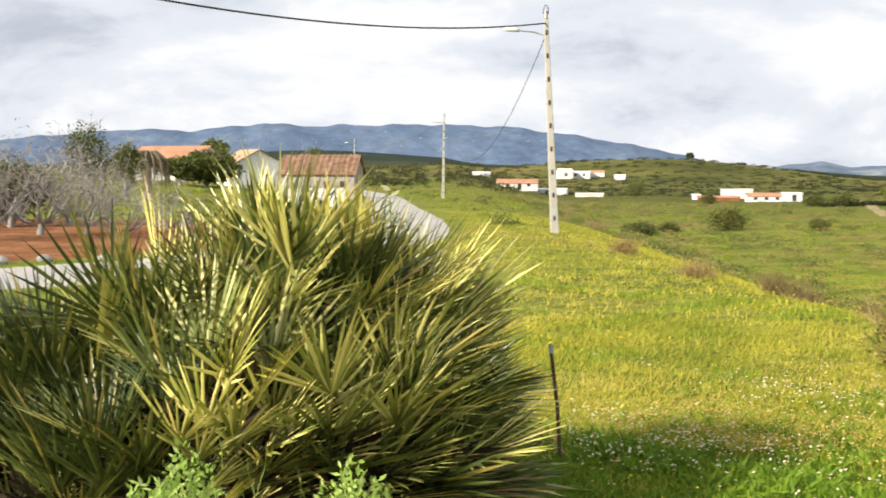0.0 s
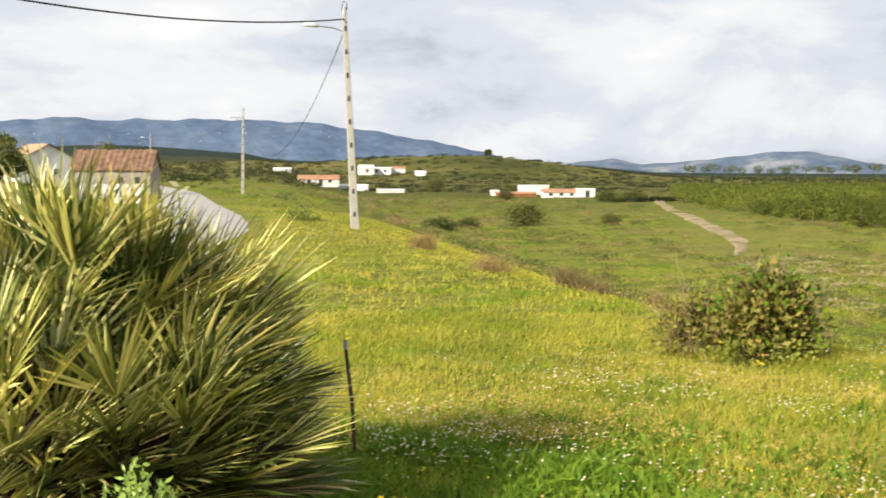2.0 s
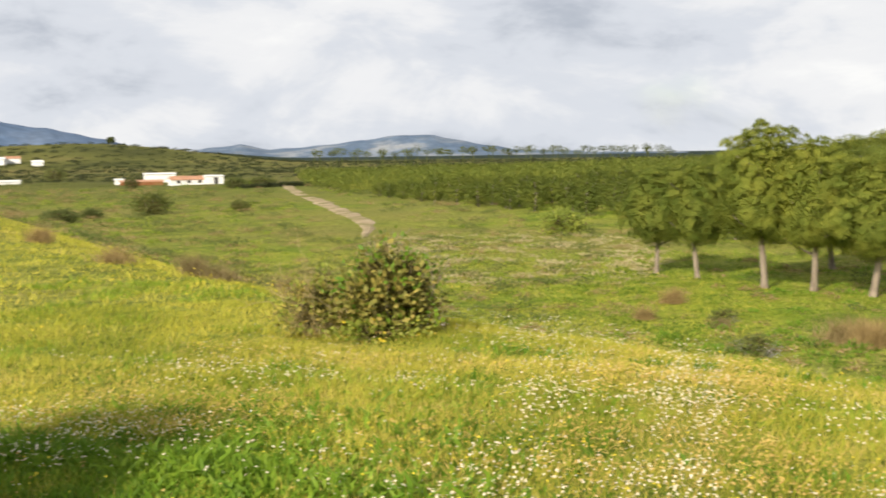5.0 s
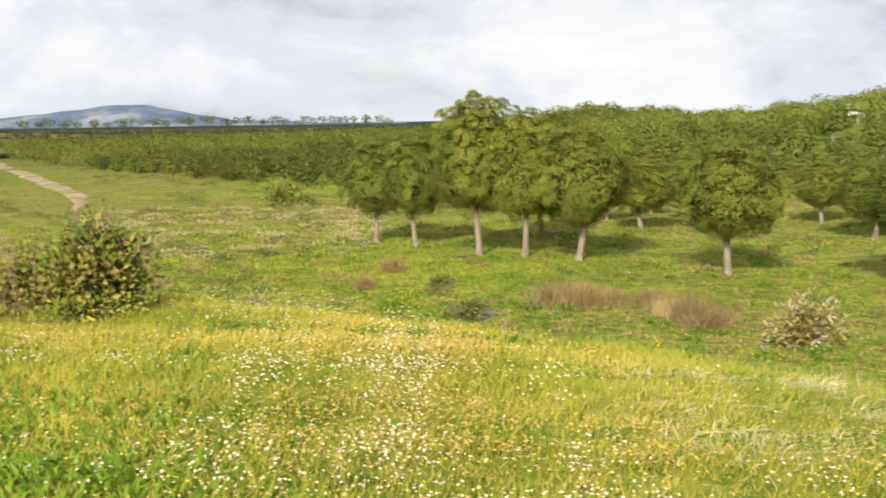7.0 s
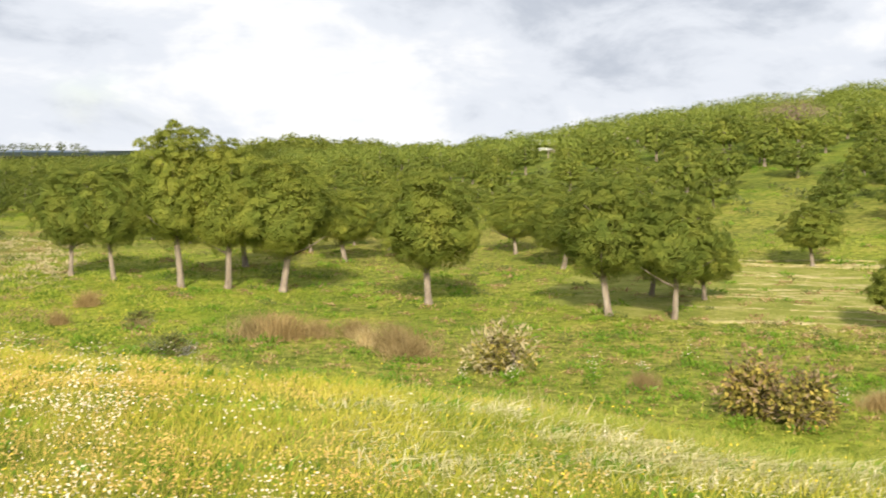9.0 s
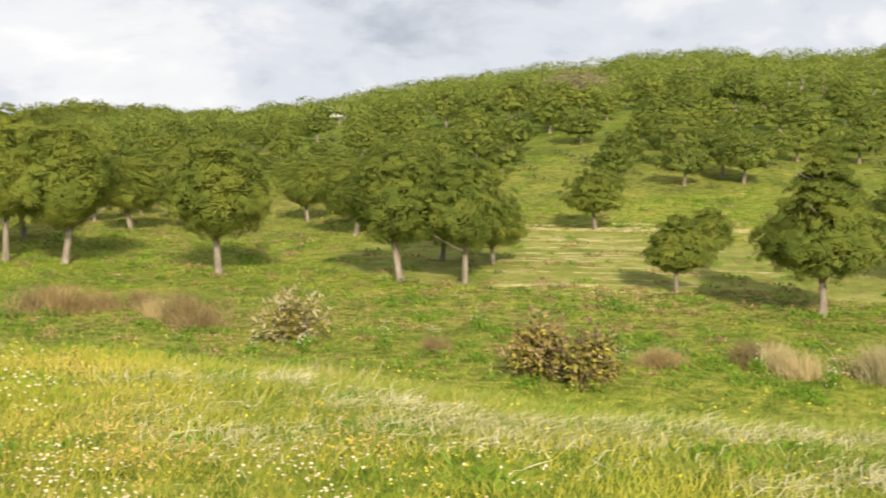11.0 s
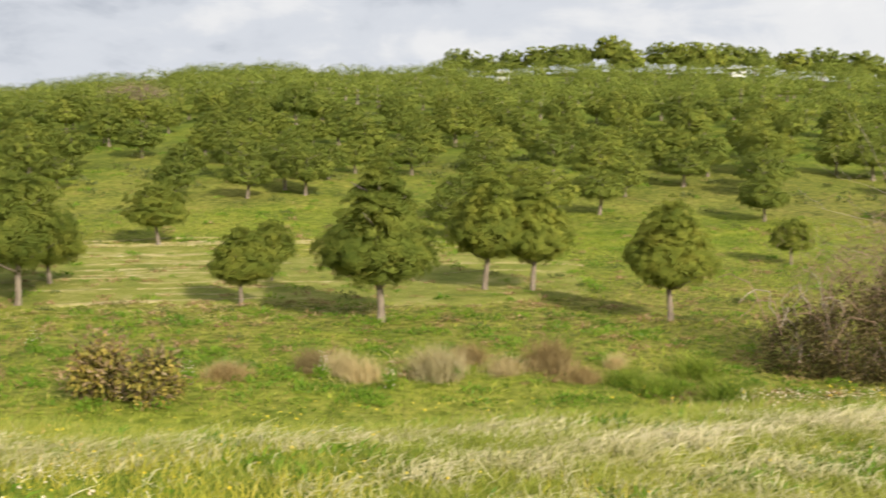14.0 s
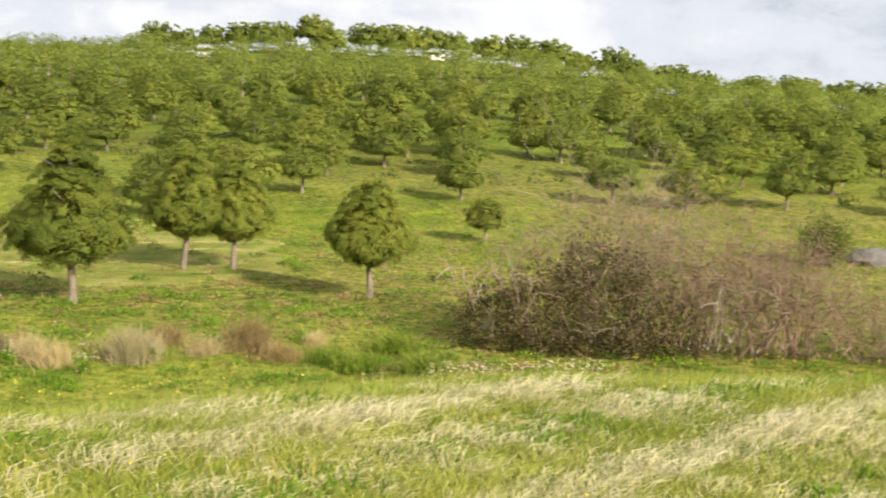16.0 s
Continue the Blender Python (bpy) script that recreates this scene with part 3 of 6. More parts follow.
# ---- stone pines ----
def crown_mesh(name, seed, radius, z0, z1, puffs, per, length, width, cone=0.0, mat=None, flat=0.8):
    """Rounded pine crown: many tufts of needles in puffs over a dome, with fill inside. flat: the depth of its underside against its top."""
    rng = np.random.default_rng(seed)
    ht = (z1 - z0) / (1 + flat)
    cz = z0 + ht * flat
    lump = rng.uniform(0, 6.28, 6)
    d = ball(rng, puffs)
    rad = rng.uniform(0.50, 0.92, puffs) ** 0.7
    th = np.arctan2(d[:, 1], d[:, 0])
    lobes = 1 + (1 - cone) * 0.15 * np.sin(3 * th + lump[0] + 2 * d[:, 2]) + (1 - cone) * 0.14 * np.sin(5 * th + lump[1] - 3 * d[:, 2])
    c = d * rad[:, None] * np.stack([lobes, lobes, np.ones(puffs)], 1)
    c[:, 2] = np.where(c[:, 2] > 0, c[:, 2] + (1 - min(1.0, cone * 2)) * (0.46 * np.sin(1.5708 * c[:, 2]) - 0.5 * c[:, 2]), c[:, 2])
    shrink = 1 - cone * np.clip(c[:, 2], -0.3, 1)
    c = np.stack([c[:, 0] * radius * shrink, c[:, 1] * radius * shrink, cz + np.where(c[:, 2] < 0, c[:, 2] * ht * flat, c[:, 2] * ht)], 1)
    rp = radius * rng.uniform(0.10, 0.20, puffs)
    out = unit((c - np.array([0, 0, cz - ht * 0.2])) / np.array([radius, radius, ht]))
    w = unit(ball(rng, puffs * per) + 0.9 * np.repeat(out, per, 0) + np.array([0, 0, 0.55]))
    base = np.repeat(c, per, 0) + w * (np.repeat(rp, per) * rng.uniform(0.7, 1.0, puffs * per))[:, None]
    way = unit(rng.normal(size=w.shape) * 0.8 + 0.7 * w + np.array([0, 0, 0.35]))
    base = base - way * length * 0.4
    chunks = [blades(base, way, length * rng.uniform(0.6, 1.3, len(base)), width * rng.uniform(0.7, 1.3, len(base)), rng, face=w, single=True)]
    nin = puffs * per // 4
    p = ball(rng, nin)
    p = p * (rng.uniform(0.2, 0.8, nin) ** 0.6)[:, None] * np.stack([radius * (1 - cone * np.clip(p[:, 2], -0.3, 1))] * 2 + [np.where(p[:, 2] < 0, ht * flat, ht)], 1) + np.array([0, 0, cz])
    chunks.append(blades(p, ball(rng, nin) + np.array([0, 0, 0.2]), length * 1.9, width * 2.6, rng, single=True))
    v, f = join(chunks)
    nrm = unit(0.62 * w + 0.8 * np.repeat(out * np.array([1, 1, 1.7]), per, 0) + np.array([0, 0, 0.15]) + 0.2 * rng.normal(size=w.shape))
    inner = unit(p - np.array([0, 0, cz - ht * 0.5]))
    return round_off(mesh_from(name, v, f, mat or MAT_PINE), np.concatenate([np.repeat(nrm, 3, 0), np.repeat(inner, 3, 0)]))


def pine(name, seed, tall, radius, low, trunk_r, detail, label, group, cone=0.0, mat=None, flat=0.8):
    """A young stone pine with a clear stem. detail: (puffs, needles in each, needle length, needle width)."""
    rng = np.random.default_rng(seed + 900)
    ob = thing(name, 0, 0, 0, label, "pine tree", group)
    z = np.linspace(-0.15, tall * 0.82, 9)
    bx, by = rng.normal(0, 0.05, 2)
    path = np.stack([bx * z + 0.05 * np.sin(z * 1.4 + seed), by * z + 0.05 * np.cos(z * 1.1), z], 1)
    rad = trunk_r * np.interp(z, [-0.15, 0.15, tall * 0.5, tall], [1.35, 1.0, 0.72, 0.15])
    chunks = [tube(path, rad, 8)]
    part("trunk", mesh_from("trunk", *chunks[0], MAT_BARK, True), ob)
    if detail[0] > 100:
        for k in range(7):
            s = low + (tall * 0.8 - low) * (k + 0.3) / 7
            a = k * 2.4 + seed
            ln = radius * (0.85 - 0.4 * (k / 7))
            p0 = np.array([np.interp(s, z, path[:, 0]), np.interp(s, z, path[:, 1]), s - 0.15])
            pts = np.array([p0 + np.array([math.cos(a), math.sin(a), 0.35 + 0.15 * q]) * ln * q for q in (0, 0.35, 0.7, 1.0)])
            part("limb", mesh_from("limb", *tube(pts, [trunk_r * 0.42, trunk_r * 0.33, trunk_r * 0.22, trunk_r * 0.08], 5), MAT_BARK, True), ob)
    part("crown", crown_mesh("crown", seed, radius, low, tall, *detail, cone=cone, mat=mat, flat=flat), ob)
    return ob


NEAR, MID, FAR = (420, 150, 0.10, 0.0155), (120, 78, 0.12, 0.036), (50, 48, 0.16, 0.060)
LBL_NEAR = "stone pine with a rounded green crown on a pale clear trunk"
LBL_HILL = "young stone pine on the grassy hillside"
LBL_BELT = "low bushy pine in the dense plantation"


def polar(az, d):
    return d * math.sin(radians(az)), d * math.cos(radians(az))


near_protos = [pine("stone_pine", 17, 5.2, 1.80, 1.25, 0.125, NEAR, LBL_NEAR, "pines at the field's edge", mat=MAT_PINE_NEAR),
               pine("stone_pine", 12, 4.6, 1.80, 1.25, 0.12, NEAR, LBL_NEAR, "pines at the field's edge", mat=MAT_PINE_NEAR),
               pine("stone_pine", 13, 4.0, 1.40, 1.05, 0.10, NEAR, LBL_NEAR, "pines at the field's edge", cone=0.45, mat=MAT_PINE_NEAR, flat=0.6),
               pine("stone_pine", 14, 4.75, 1.42, 0.95, 0.10, NEAR, "cone-shaped young stone pine on a pale trunk", "pines at the field's edge", cone=0.85, mat=MAT_PINE_NEAR, flat=0.45),
               pine("stone_pine", 15, 3.7, 1.60, 1.15, 0.10, NEAR, "small umbrella-shaped stone pine in the clearing", "pines at the field's edge", mat=MAT_PINE_NEAR, flat=0.4)]
# the grove and the first row: bearing, distance, kind, width, height
grove = [(36.74, 47.0, 1, 0.74, 0.86), (38.62, 44.9, 1, 0.76, 0.92), (41.52, 41.5, 0, 0.92, 1.07), (43.70, 40.7, 0, 0.84, 0.95), (46.32, 39.0, 1, 0.96, 0.93),
         (53.25, 36.0, 1, 0.90, 0.86), (61.65, 34.6, 1, 0.90, 0.85), (64.62, 34.2, 1, 0.72, 0.78), (81.03, 30.4, 3, 1.00, 0.94), (74.60, 33.3, 2, 0.64, 0.54),
         (85.98, 36.9, 2, 0.86, 0.92), (88.14, 37.1, 2, 0.86, 0.82), (94.56, 31.9, 2, 0.80, 0.79), (70.64, 48.7, 4, 0.76, 0.66), (75.96, 38.1, 4, 0.44, 0.52),
         (49.17, 50.1, 1, 0.84, 0.64), (57.11, 52.2, 1, 0.70, 0.56), (59.38, 47.1, 1, 0.80, 0.62), (63.60, 38.9, 1, 0.70, 0.70), (66.06, 37.8, 1, 0.58, 0.46),
         (44.5, 48.0, 0, 0.88, 0.68), (99.76, 45.9, 4, 0.50, 0.45)]
used = set()
for k, (az, d, kind, s, st) in enumerate(grove):
    x, y = polar(az, d)
    p = near_protos[kind]
    if kind not in used:
        used.add(kind)
        p.matrix_basis = pose(x, y, h(x, y), 0, 0, k * 77) @ Matrix.Diagonal((s, s, st, 1))
    else:
        copy_thing(p, pose(x, y, h(x, y), 0, 0, k * 77)).scale = (s, s, st)

mid_protos = [pine("hill_pine", 21, 3.5, 1.85, 0.95, 0.11, MID, LBL_HILL, "pines on the hillside", flat=0.45),
              pine("hill_pine", 22, 3.2, 1.75, 0.80, 0.10, MID, LBL_HILL, "pines on the hillside", 0.10, flat=0.55),
              pine("hill_pine", 23, 3.3, 2.0, 1.05, 0.12, MID, LBL_HILL, "pines on the hillside", flat=0.4)]
rng = np.random.default_rng(40)
spots = []
gx = 41.0
while gx < 212:
    step = float(np.interp(gx, [40, 60, 100, 170], [3.3, 3.8, 4.4, 5.0]))
    gy = -160.0
    while gy < 190:
        x, y = gx + rng.uniform(-0.42, 0.42) * step, gy + rng.uniform(-0.42, 0.42) * step
        gy += step
        az, d = math.degrees(math.atan2(x, y)), math.hypot(x, y)
        if az < 46 or d < 50 or az > 128 or d > 235:
            continue
        if 64 < az < 83 and d < 58:      # straw clearing
            continue
        if 66.5 < az < 70.5 and d < 74:  # grass lane up the slope
            continue
        if az > 84.5 and x > 174:        # the crest carries taller pines
            continue
        if 89 < az < 128 and d < 56 + 0.35 * max(az - 105, 0):     # open slope
            continue
        if rng.random() < (0.20 if d < 70 else 0.16 if az > 80 else 0.11):
            continue
        spots.append((x, y))
    gx += step
spots.sort(key=lambda q: math.hypot(*q))


def hill_size(x, y):
    """Older, wider pines grow further up the hill."""
    return float(np.interp(math.hypot(x, y), [46, 65, 100, 150, 220], [0.60, 0.74, 0.88, 1.00, 1.08]))


LOW = (76, 66, 0.15, 0.050)
low_protos = [pine("hill_pine", 24, 3.4, 1.85, 0.9, 0.12, LOW, LBL_HILL, "pines on the hillside", flat=0.45),
              pine("hill_pine", 25, 3.2, 1.75, 0.8, 0.11, LOW, LBL_HILL, "pines on the hillside", 0.1, flat=0.5)]
for k, (x, y) in enumerate(spots[:290]):
    first = k < 3 or 90 <= k < 92
    p = mid_protos[k % 3] if k < 90 else low_protos[k % 2]
    s, st = hill_size(x, y) * rng.uniform(0.80, 1.18) * (0.84 if y > 0.55 * x else 1.0), rng.uniform(0.76, 0.98)
    if first:
        p.matrix_basis = pose(x, y, h(x, y), 0, 0, k * 50) @ Matrix.Diagonal((s, s, s * st, 1))
    else:
        copy_thing(p, pose(x, y, h(x, y), 0, 0, rng.uniform(0, 360))).scale = (s, s, s * st)

far_protos = [pine("plantation_pine", 31, 3.9, 1.9, 0.12, 0.11, FAR, LBL_BELT, "pines of the plantation", mat=MAT_PINE_DARK),
              pine("plantation_pine", 32, 3.4, 1.8, 0.1, 0.10, FAR, LBL_BELT, "pines of the plantation", mat=MAT_PINE_DARK)]
belt = []
for gx in np.arange(20.0, 290.0, 2.7):
    for gy in np.arange(40.0, 330.0, 2.7):
        x, y = gx + rng.uniform(-1.1, 1.1), gy + rng.uniform(-1.1, 1.1)
        az, d = math.degrees(math.atan2(x, y)), math.hypot(x, y)
        front = np.interp(az, [19.9, 20.4, 24, 28, 32, 36, 40, 46, 48, 58], [320, 180, 130, 104, 92, 78, 64, 56, 232, 232])
        if 19.9 < az < 58 and front < d < 330 and rng.random() > 0.20:
            belt.append((x, y))
belt.sort(key=lambda q: math.hypot(*q))
for k, (x, y) in enumerate(belt[:295]):
    s, st = rng.uniform(0.42, 0.76), rng.uniform(0.66, 0.90)
    if k < 2:
        far_protos[k].matrix_basis = pose(x, y, h(x, y), 0, 0, k * 50) @ Matrix.Diagonal((s, s, s * st, 1))
    else:
        copy_thing(far_protos[k % 2], pose(x, y, h(x, y), 0, 0, rng.uniform(0, 360))).scale = (s, s, s * st)


def canopy(name, spots, seed, tall, spread, per, length, width, label, mat=MAT_PINE, grown=False):
    """Far woods: crowns in one mesh."""
    rg = np.random.default_rng(seed)
    ch, stems, nrm = [], [], []
    for x, y in spots:
        s = rg.uniform(0.60, 1.22) * (hill_size(x, y) * (0.88 if y > 0.55 * x else 1.0) if grown else 1.0)
        c = np.array([x, y, h(x, y) + tall * s * 0.5])
        w = ball(rg, per)
        th = np.arctan2(w[:, 1], w[:, 0])
        b = w * (1 + 0.13 * np.sin(3 * th + x) + 0.10 * np.sin(5 * th + 4 * w[:, 2] + y))[:, None]
        b[:, 2] = np.where(b[:, 2] < 0, b[:, 2] * (0.25 if grown else 0.9), b[:, 2])
        if grown:
            b *= (1 + 0.10 * np.sin(9 * w[:, 0] + x) * np.sin(8 * w[:, 1] + y) * np.cos(7 * w[:, 2]))[:, None]
        b = c + b * rg.uniform(0.90 if grown else 0.82, 1.0, (per, 1)) * np.array([spread * s, spread * s, tall * s * 0.5])
        ch.append(blades(b, unit((0.15 if grown else 1.0) * w + 0.8 * rg.normal(size=w.shape)), length * rg.uniform(0.6, 1.3, per), width * rg.uniform(0.7, 1.3, per), rg, face=w + np.array([0, 0, 0.3]), single=True))
        nrm.append(np.repeat(unit(w * np.array([1, 1, 1.8]) + np.array([0, 0, 0.10]) + 0.30 * rg.normal(size=w.shape)), 3, 0))
        if not grown:
            continue
        t, q = tube([(x, y, h(x, y) - 0.2), (x, y, h(x, y) + tall * s * 0.6)], [0.13, 0.08], 4)
        stems.append((t, q))
    v, f = join(ch)
    if stems:
        tagged(new(name + "_trunks", mesh_from(name + "_trunks", *join(stems), MAT_BARK)), "pale trunks of young pines", "trunks", kind="stuff")
    return tagged(new(name, round_off(mesh_from(name, v, f, mat), np.concatenate(nrm))), label, "woods", kind="stuff")


crest_protos = [pine("crest_pine", 41, 4.8, 3.3, 1.4, 0.16, (80, 26, 0.40, 0.17), "tall umbrella pine on the crest of the hill", "pines on the crest", flat=0.4),
                pine("crest_pine", 42, 4.4, 3.0, 1.2, 0.15, (80, 26, 0.40, 0.17), "tall umbrella pine on the crest of the hill", "pines on the crest", flat=0.4)]
for k, az in enumerate(np.arange(84.2, 122.0, 1.15)):
    az = float(az) + rng.uniform(-0.35, 0.35)
    x, y = polar(az, (187.0 - 9.0 * (k % 3 == 1)) / math.sin(radians(az)) + rng.uniform(-3, 3))
    s = rng.uniform(0.82, 1.12) * (0.8 if az < 86.5 else 1.0)
    if k < 2:
        crest_protos[k].matrix_basis = pose(x, y, h(x, y), 0, 0, k * 50) @ Matrix.Diagonal((s, s, s, 1))
    else:
        copy_thing(crest_protos[k % 2], pose(x, y, h(x, y), 0, 0, rng.uniform(0, 360))).scale = (s, s, s)

canopy("hilltop_woods", spots[290:], 6, 2.8, 1.85, 640, 0.26, 0.14, "young pines covering the upper hillside", grown=True)
mid_belt = [q for q in belt[295:] if math.hypot(*q) < 165]
far_belt = [q for q in belt[295:] if math.hypot(*q) >= 165]
canopy("plantation_woods", mid_belt, 5, 1.9, 1.12, 170, 0.22, 0.10, "dense green pine plantation", MAT_PINE_DARK)
canopy("far_woods", far_belt, 8, 2.3, 1.30, 70, 0.42, 0.20, "distant green pine plantation", MAT_PINE_DARK)
rgk = np.random.default_rng(66)
knoll = [(223.0 + 24 * q * math.cos(a), 201.0 + 24 * q * math.sin(a)) for q, a in zip(np.sqrt(rgk.random(70)), rgk.uniform(0, 6.283, 70))]
canopy("knoll_woods", knoll, 7, 3.2, 2.2, 220, 0.6, 0.34, "dark pines crowning a distant knoll", MAT_PINE_DARK)


def leafy(rg, n, size, c, length, width, hollow=0.35, up=0.3):
    d = ball(rg, n)
    rad = rg.uniform(hollow, 1.0, n) ** 0.6
    lob = 1 + 0.22 * np.sin(d[:, 0] * 5 + 1.3) * np.cos(d[:, 1] * 4.1 - 0.7) + 0.15 * np.sin(d[:, 2] * 7 + d[:, 0] * 6)
    b = d * (rad * lob)[:, None] * np.asarray(size) + np.asarray(c)
    b[:, 2] = np.maximum(b[:, 2], 0.02)
    return blades(b, unit(d + 0.9 * rg.normal(size=d.shape) + np.array([0, 0, up])), length * rg.uniform(0.6, 1.4, n), width * rg.uniform(0.6, 1.4, n), rg)


# ---- dwarf fan palm by the verge ----
def frond_mesh(name, seed, mat, reach=0.5, spread=82, droop=0.0):
    """A fan leaf: stalk along +x, then stiff folded leaflets spread in a half circle."""
    rg = np.random.default_rng(seed)
    stalk = rg.uniform(0.30, 0.46)
    ch = []
    pts = [(0, 0, 0), (stalk * 0.5, 0, 0.02), (stalk, 0, 0.02)]
    tv, tf = tube(pts, [0.011, 0.008, 0.006], 4)
    ch.append((tv, np.concatenate([tf[:, [0, 1, 2]], tf[:, [0, 2, 3]]])))
    n = 17
    for k in range(n):
        u = k / (n - 1) * 2 - 1
        a = radians(u * spread + rg.normal(0, 1.8))
        ln = reach * (1 - 0.28 * abs(u) ** 1.6) * rg.uniform(0.88, 1.08)
        w = 0.0084 * rg.uniform(0.8, 1.15)
        d = np.array([math.cos(a), math.sin(a), 0.06 + 0.30 * abs(u) ** 1.5])
        s = np.array([-math.sin(a), math.cos(a), 0])
        up = np.array([0, 0, 1.0])
        q = np.array([0.0, 0.30, 0.72, 1.0])
        cen = np.array([stalk, 0, 0.02]) + d[None] * (q * ln)[:, None] - up[None] * (droop * q ** 2 * ln)[:, None]
        ww = w * np.array([0.35, 1.0, 0.80, 0.0])
        L = cen + s[None] * ww[:, None] + up[None] * (ww * 0.50)[:, None]
        R = cen - s[None] * ww[:, None] + up[None] * (ww * 0.50)[:, None]
        v = np.concatenate([cen, L[:3], R[:3]])
        f = []
        for i in range(2):
            f += [(i, i + 1, 4 + i + 1), (i, 4 + i + 1, 4 + i), (i, 7 + i, 7 + i + 1), (i, 7 + i + 1, i + 1)]
        f += [(2, 3, 6), (2, 9, 3)]
        ch.append((v, np.array(f)))
    return mesh_from(name, *join(ch), mat)


def fan_palm(x0, y0, stems, seed):
    rg = np.random.default_rng(seed)
    ob = thing("dwarf_fan_palm", x0, y0, h(x0, y0), "wide clump of dwarf fan palm with stiff olive-green fans", "palm")
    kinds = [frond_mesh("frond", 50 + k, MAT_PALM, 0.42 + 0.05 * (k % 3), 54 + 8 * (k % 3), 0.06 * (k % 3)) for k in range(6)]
    # these fans take the darkened leaf, with shade in its colour
    young = [frond_mesh("frond", 60 + k, MAT_PALM_SHADED, 0.44 + 0.04 * k, 60, 0.05) for k in range(3)]
    dead = [frond_mesh("dead_frond", 70 + k, MAT_PALM_DRY, 0.44, 60, 0.45) for k in range(2)]
    for sx, sy, top, n in stems:
        n = int(n * 1.45)
        blown = float(np.interp(sx, [-2.3, -1.5, -1.0, -0.2], [-0.40, 0.15, 0.75, 1.1]))
        # an added mass of dark blades stands for the shade inside
        part("thatch", mesh_from("thatch", *leafy(rg, 800, (0.36, 0.36, 0.36), (sx - x0, sy - y0, top * 0.72), 0.24, 0.03, 0.1, -0.2), MAT_PALM_CORE), ob, "dark blades standing in for the shade inside the clump")
        z = np.linspace(-0.1, top, 5)
        pts = np.stack([sx - x0 + 0.04 * np.sin(z * 5), sy - y0 + 0 * z, z], 1)
        part("stem", mesh_from("stem", *tube(pts, [0.13, 0.12, 0.11, 0.11, 0.09], 8), MAT_PALM_DRY, True), ob)
        for k in range(n):
            q = (k + 0.5) / n
            lift = 82 - 16 * max(blown, 0) - 84 * q ** 0.95 + rg.normal(0, 8)
            if blown > 0.5:
                lift = max(lift, 4 + 10 * rg.random())
            turn = k * 137.5 + rg.normal(0, 9)
            # the wind sets the fans over to one side
            turn = math.degrees(math.atan2(math.sin(radians(turn)) + 0.10, math.cos(radians(turn)) + blown))
            roll = rg.normal(0, 32)
            s = rg.uniform(0.86, 1.16) * (0.92 + 0.12 * (1 - q))
            # the darkened leaf stands for shaded fans, most of all on the left
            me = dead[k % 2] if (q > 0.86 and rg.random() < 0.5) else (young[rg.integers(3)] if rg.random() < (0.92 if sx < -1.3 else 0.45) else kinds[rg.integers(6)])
            m = pose(sx - x0, sy - y0, top - 0.22 * q, 0, 0, turn) @ pose(0, 0, 0, roll, -lift, 0) @ Matrix.Diagonal((s, s, s, 1))
            part("frond" if me not in dead else "dead_frond", me, ob, "" if me not in dead else "dry brown hanging fan", m)
    spear = [frond_mesh("spear_leaf", 80 + k, MAT_PALM_SPEAR, 0.52, 9, 0.0) for k in range(2)]
    for k, (sx, sy, z, lean) in enumerate(((-1.32, 5.5, 0.55, -5), (-0.92, 5.5, 0.72, 2), (-0.84, 5.55, 0.68, 9), (-0.66, 5.6, 0.80, -9), (-0.60, 5.5, 0.74, -13), (-0.50, 5.7, 0.74, -7), (-0.42, 5.6, 0.70, 5), (-0.38, 5.7, 0.66, -3), (-1.02, 5.3, 0.36, 6), (-1.6, 5.4, 0.40, -12))):
        part("spear_leaf", spear[k % 2], ob, "pale yellow folded upright leaf", pose(sx - x0, sy - y0, z, 0, 0, 15 * k) @ pose(0, 0, 0, 0, -90 + lean, 0))
    for dx, dy, dz, turn, lift, roll in ((0.55, -0.30, 0.42, -28, -30, 20), (0.70, -0.22, 0.46, -10, -38, -15), (0.40, -0.38, 0.36, -50, -48, 10), (0.85, -0.10, 0.44, -20, -55, 25), (0.62, -0.35, 0.30, -38, -62, -20)):
        part("dead_frond", dead[int(dx * 100) % 2], ob, "dry brown hanging fan", pose(dx, dy, dz, 0, 0, turn) @ pose(0, 0, 0, roll, -lift, 0))
    return ob


fan_palm(-0.9, 5.4, [(-0.85, 5.60, 0.80, 44), (-1.30, 5.55, 0.60, 42), (-0.48, 5.75, 0.76, 44), (-1.80, 5.60, 0.36, 32), (-1.0, 5.00, 0.34, 42),
                     (-1.45, 4.95, 0.10, 30), (-0.52, 5.20, 0.34, 42), (-2.25, 5.3, 0.16, 26), (-0.26, 5.85, 0.50, 40), (-0.30, 5.40, 0.32, 34)], 8)

rod = thing("metal_rod", 0.66, 6.62, h(0.66, 6.62), "thin rusty upright metal rod beside the palm", "rod")
part("shaft", mesh_from("shaft", *tube([(0, 0, -0.2), (-0.03, 0.01, 0.35), (-0.065, 0.02, 0.66)], [0.011, 0.011, 0.010], 8), MAT_RUST, True), rod)
part("tip", mesh_from("tip", *tube([(-0.064, 0.02, 0.65), (-0.068, 0.02, 0.70)], [0.014, 0.012], 8), MAT_STEEL, True), rod, "pale worn metal tip")


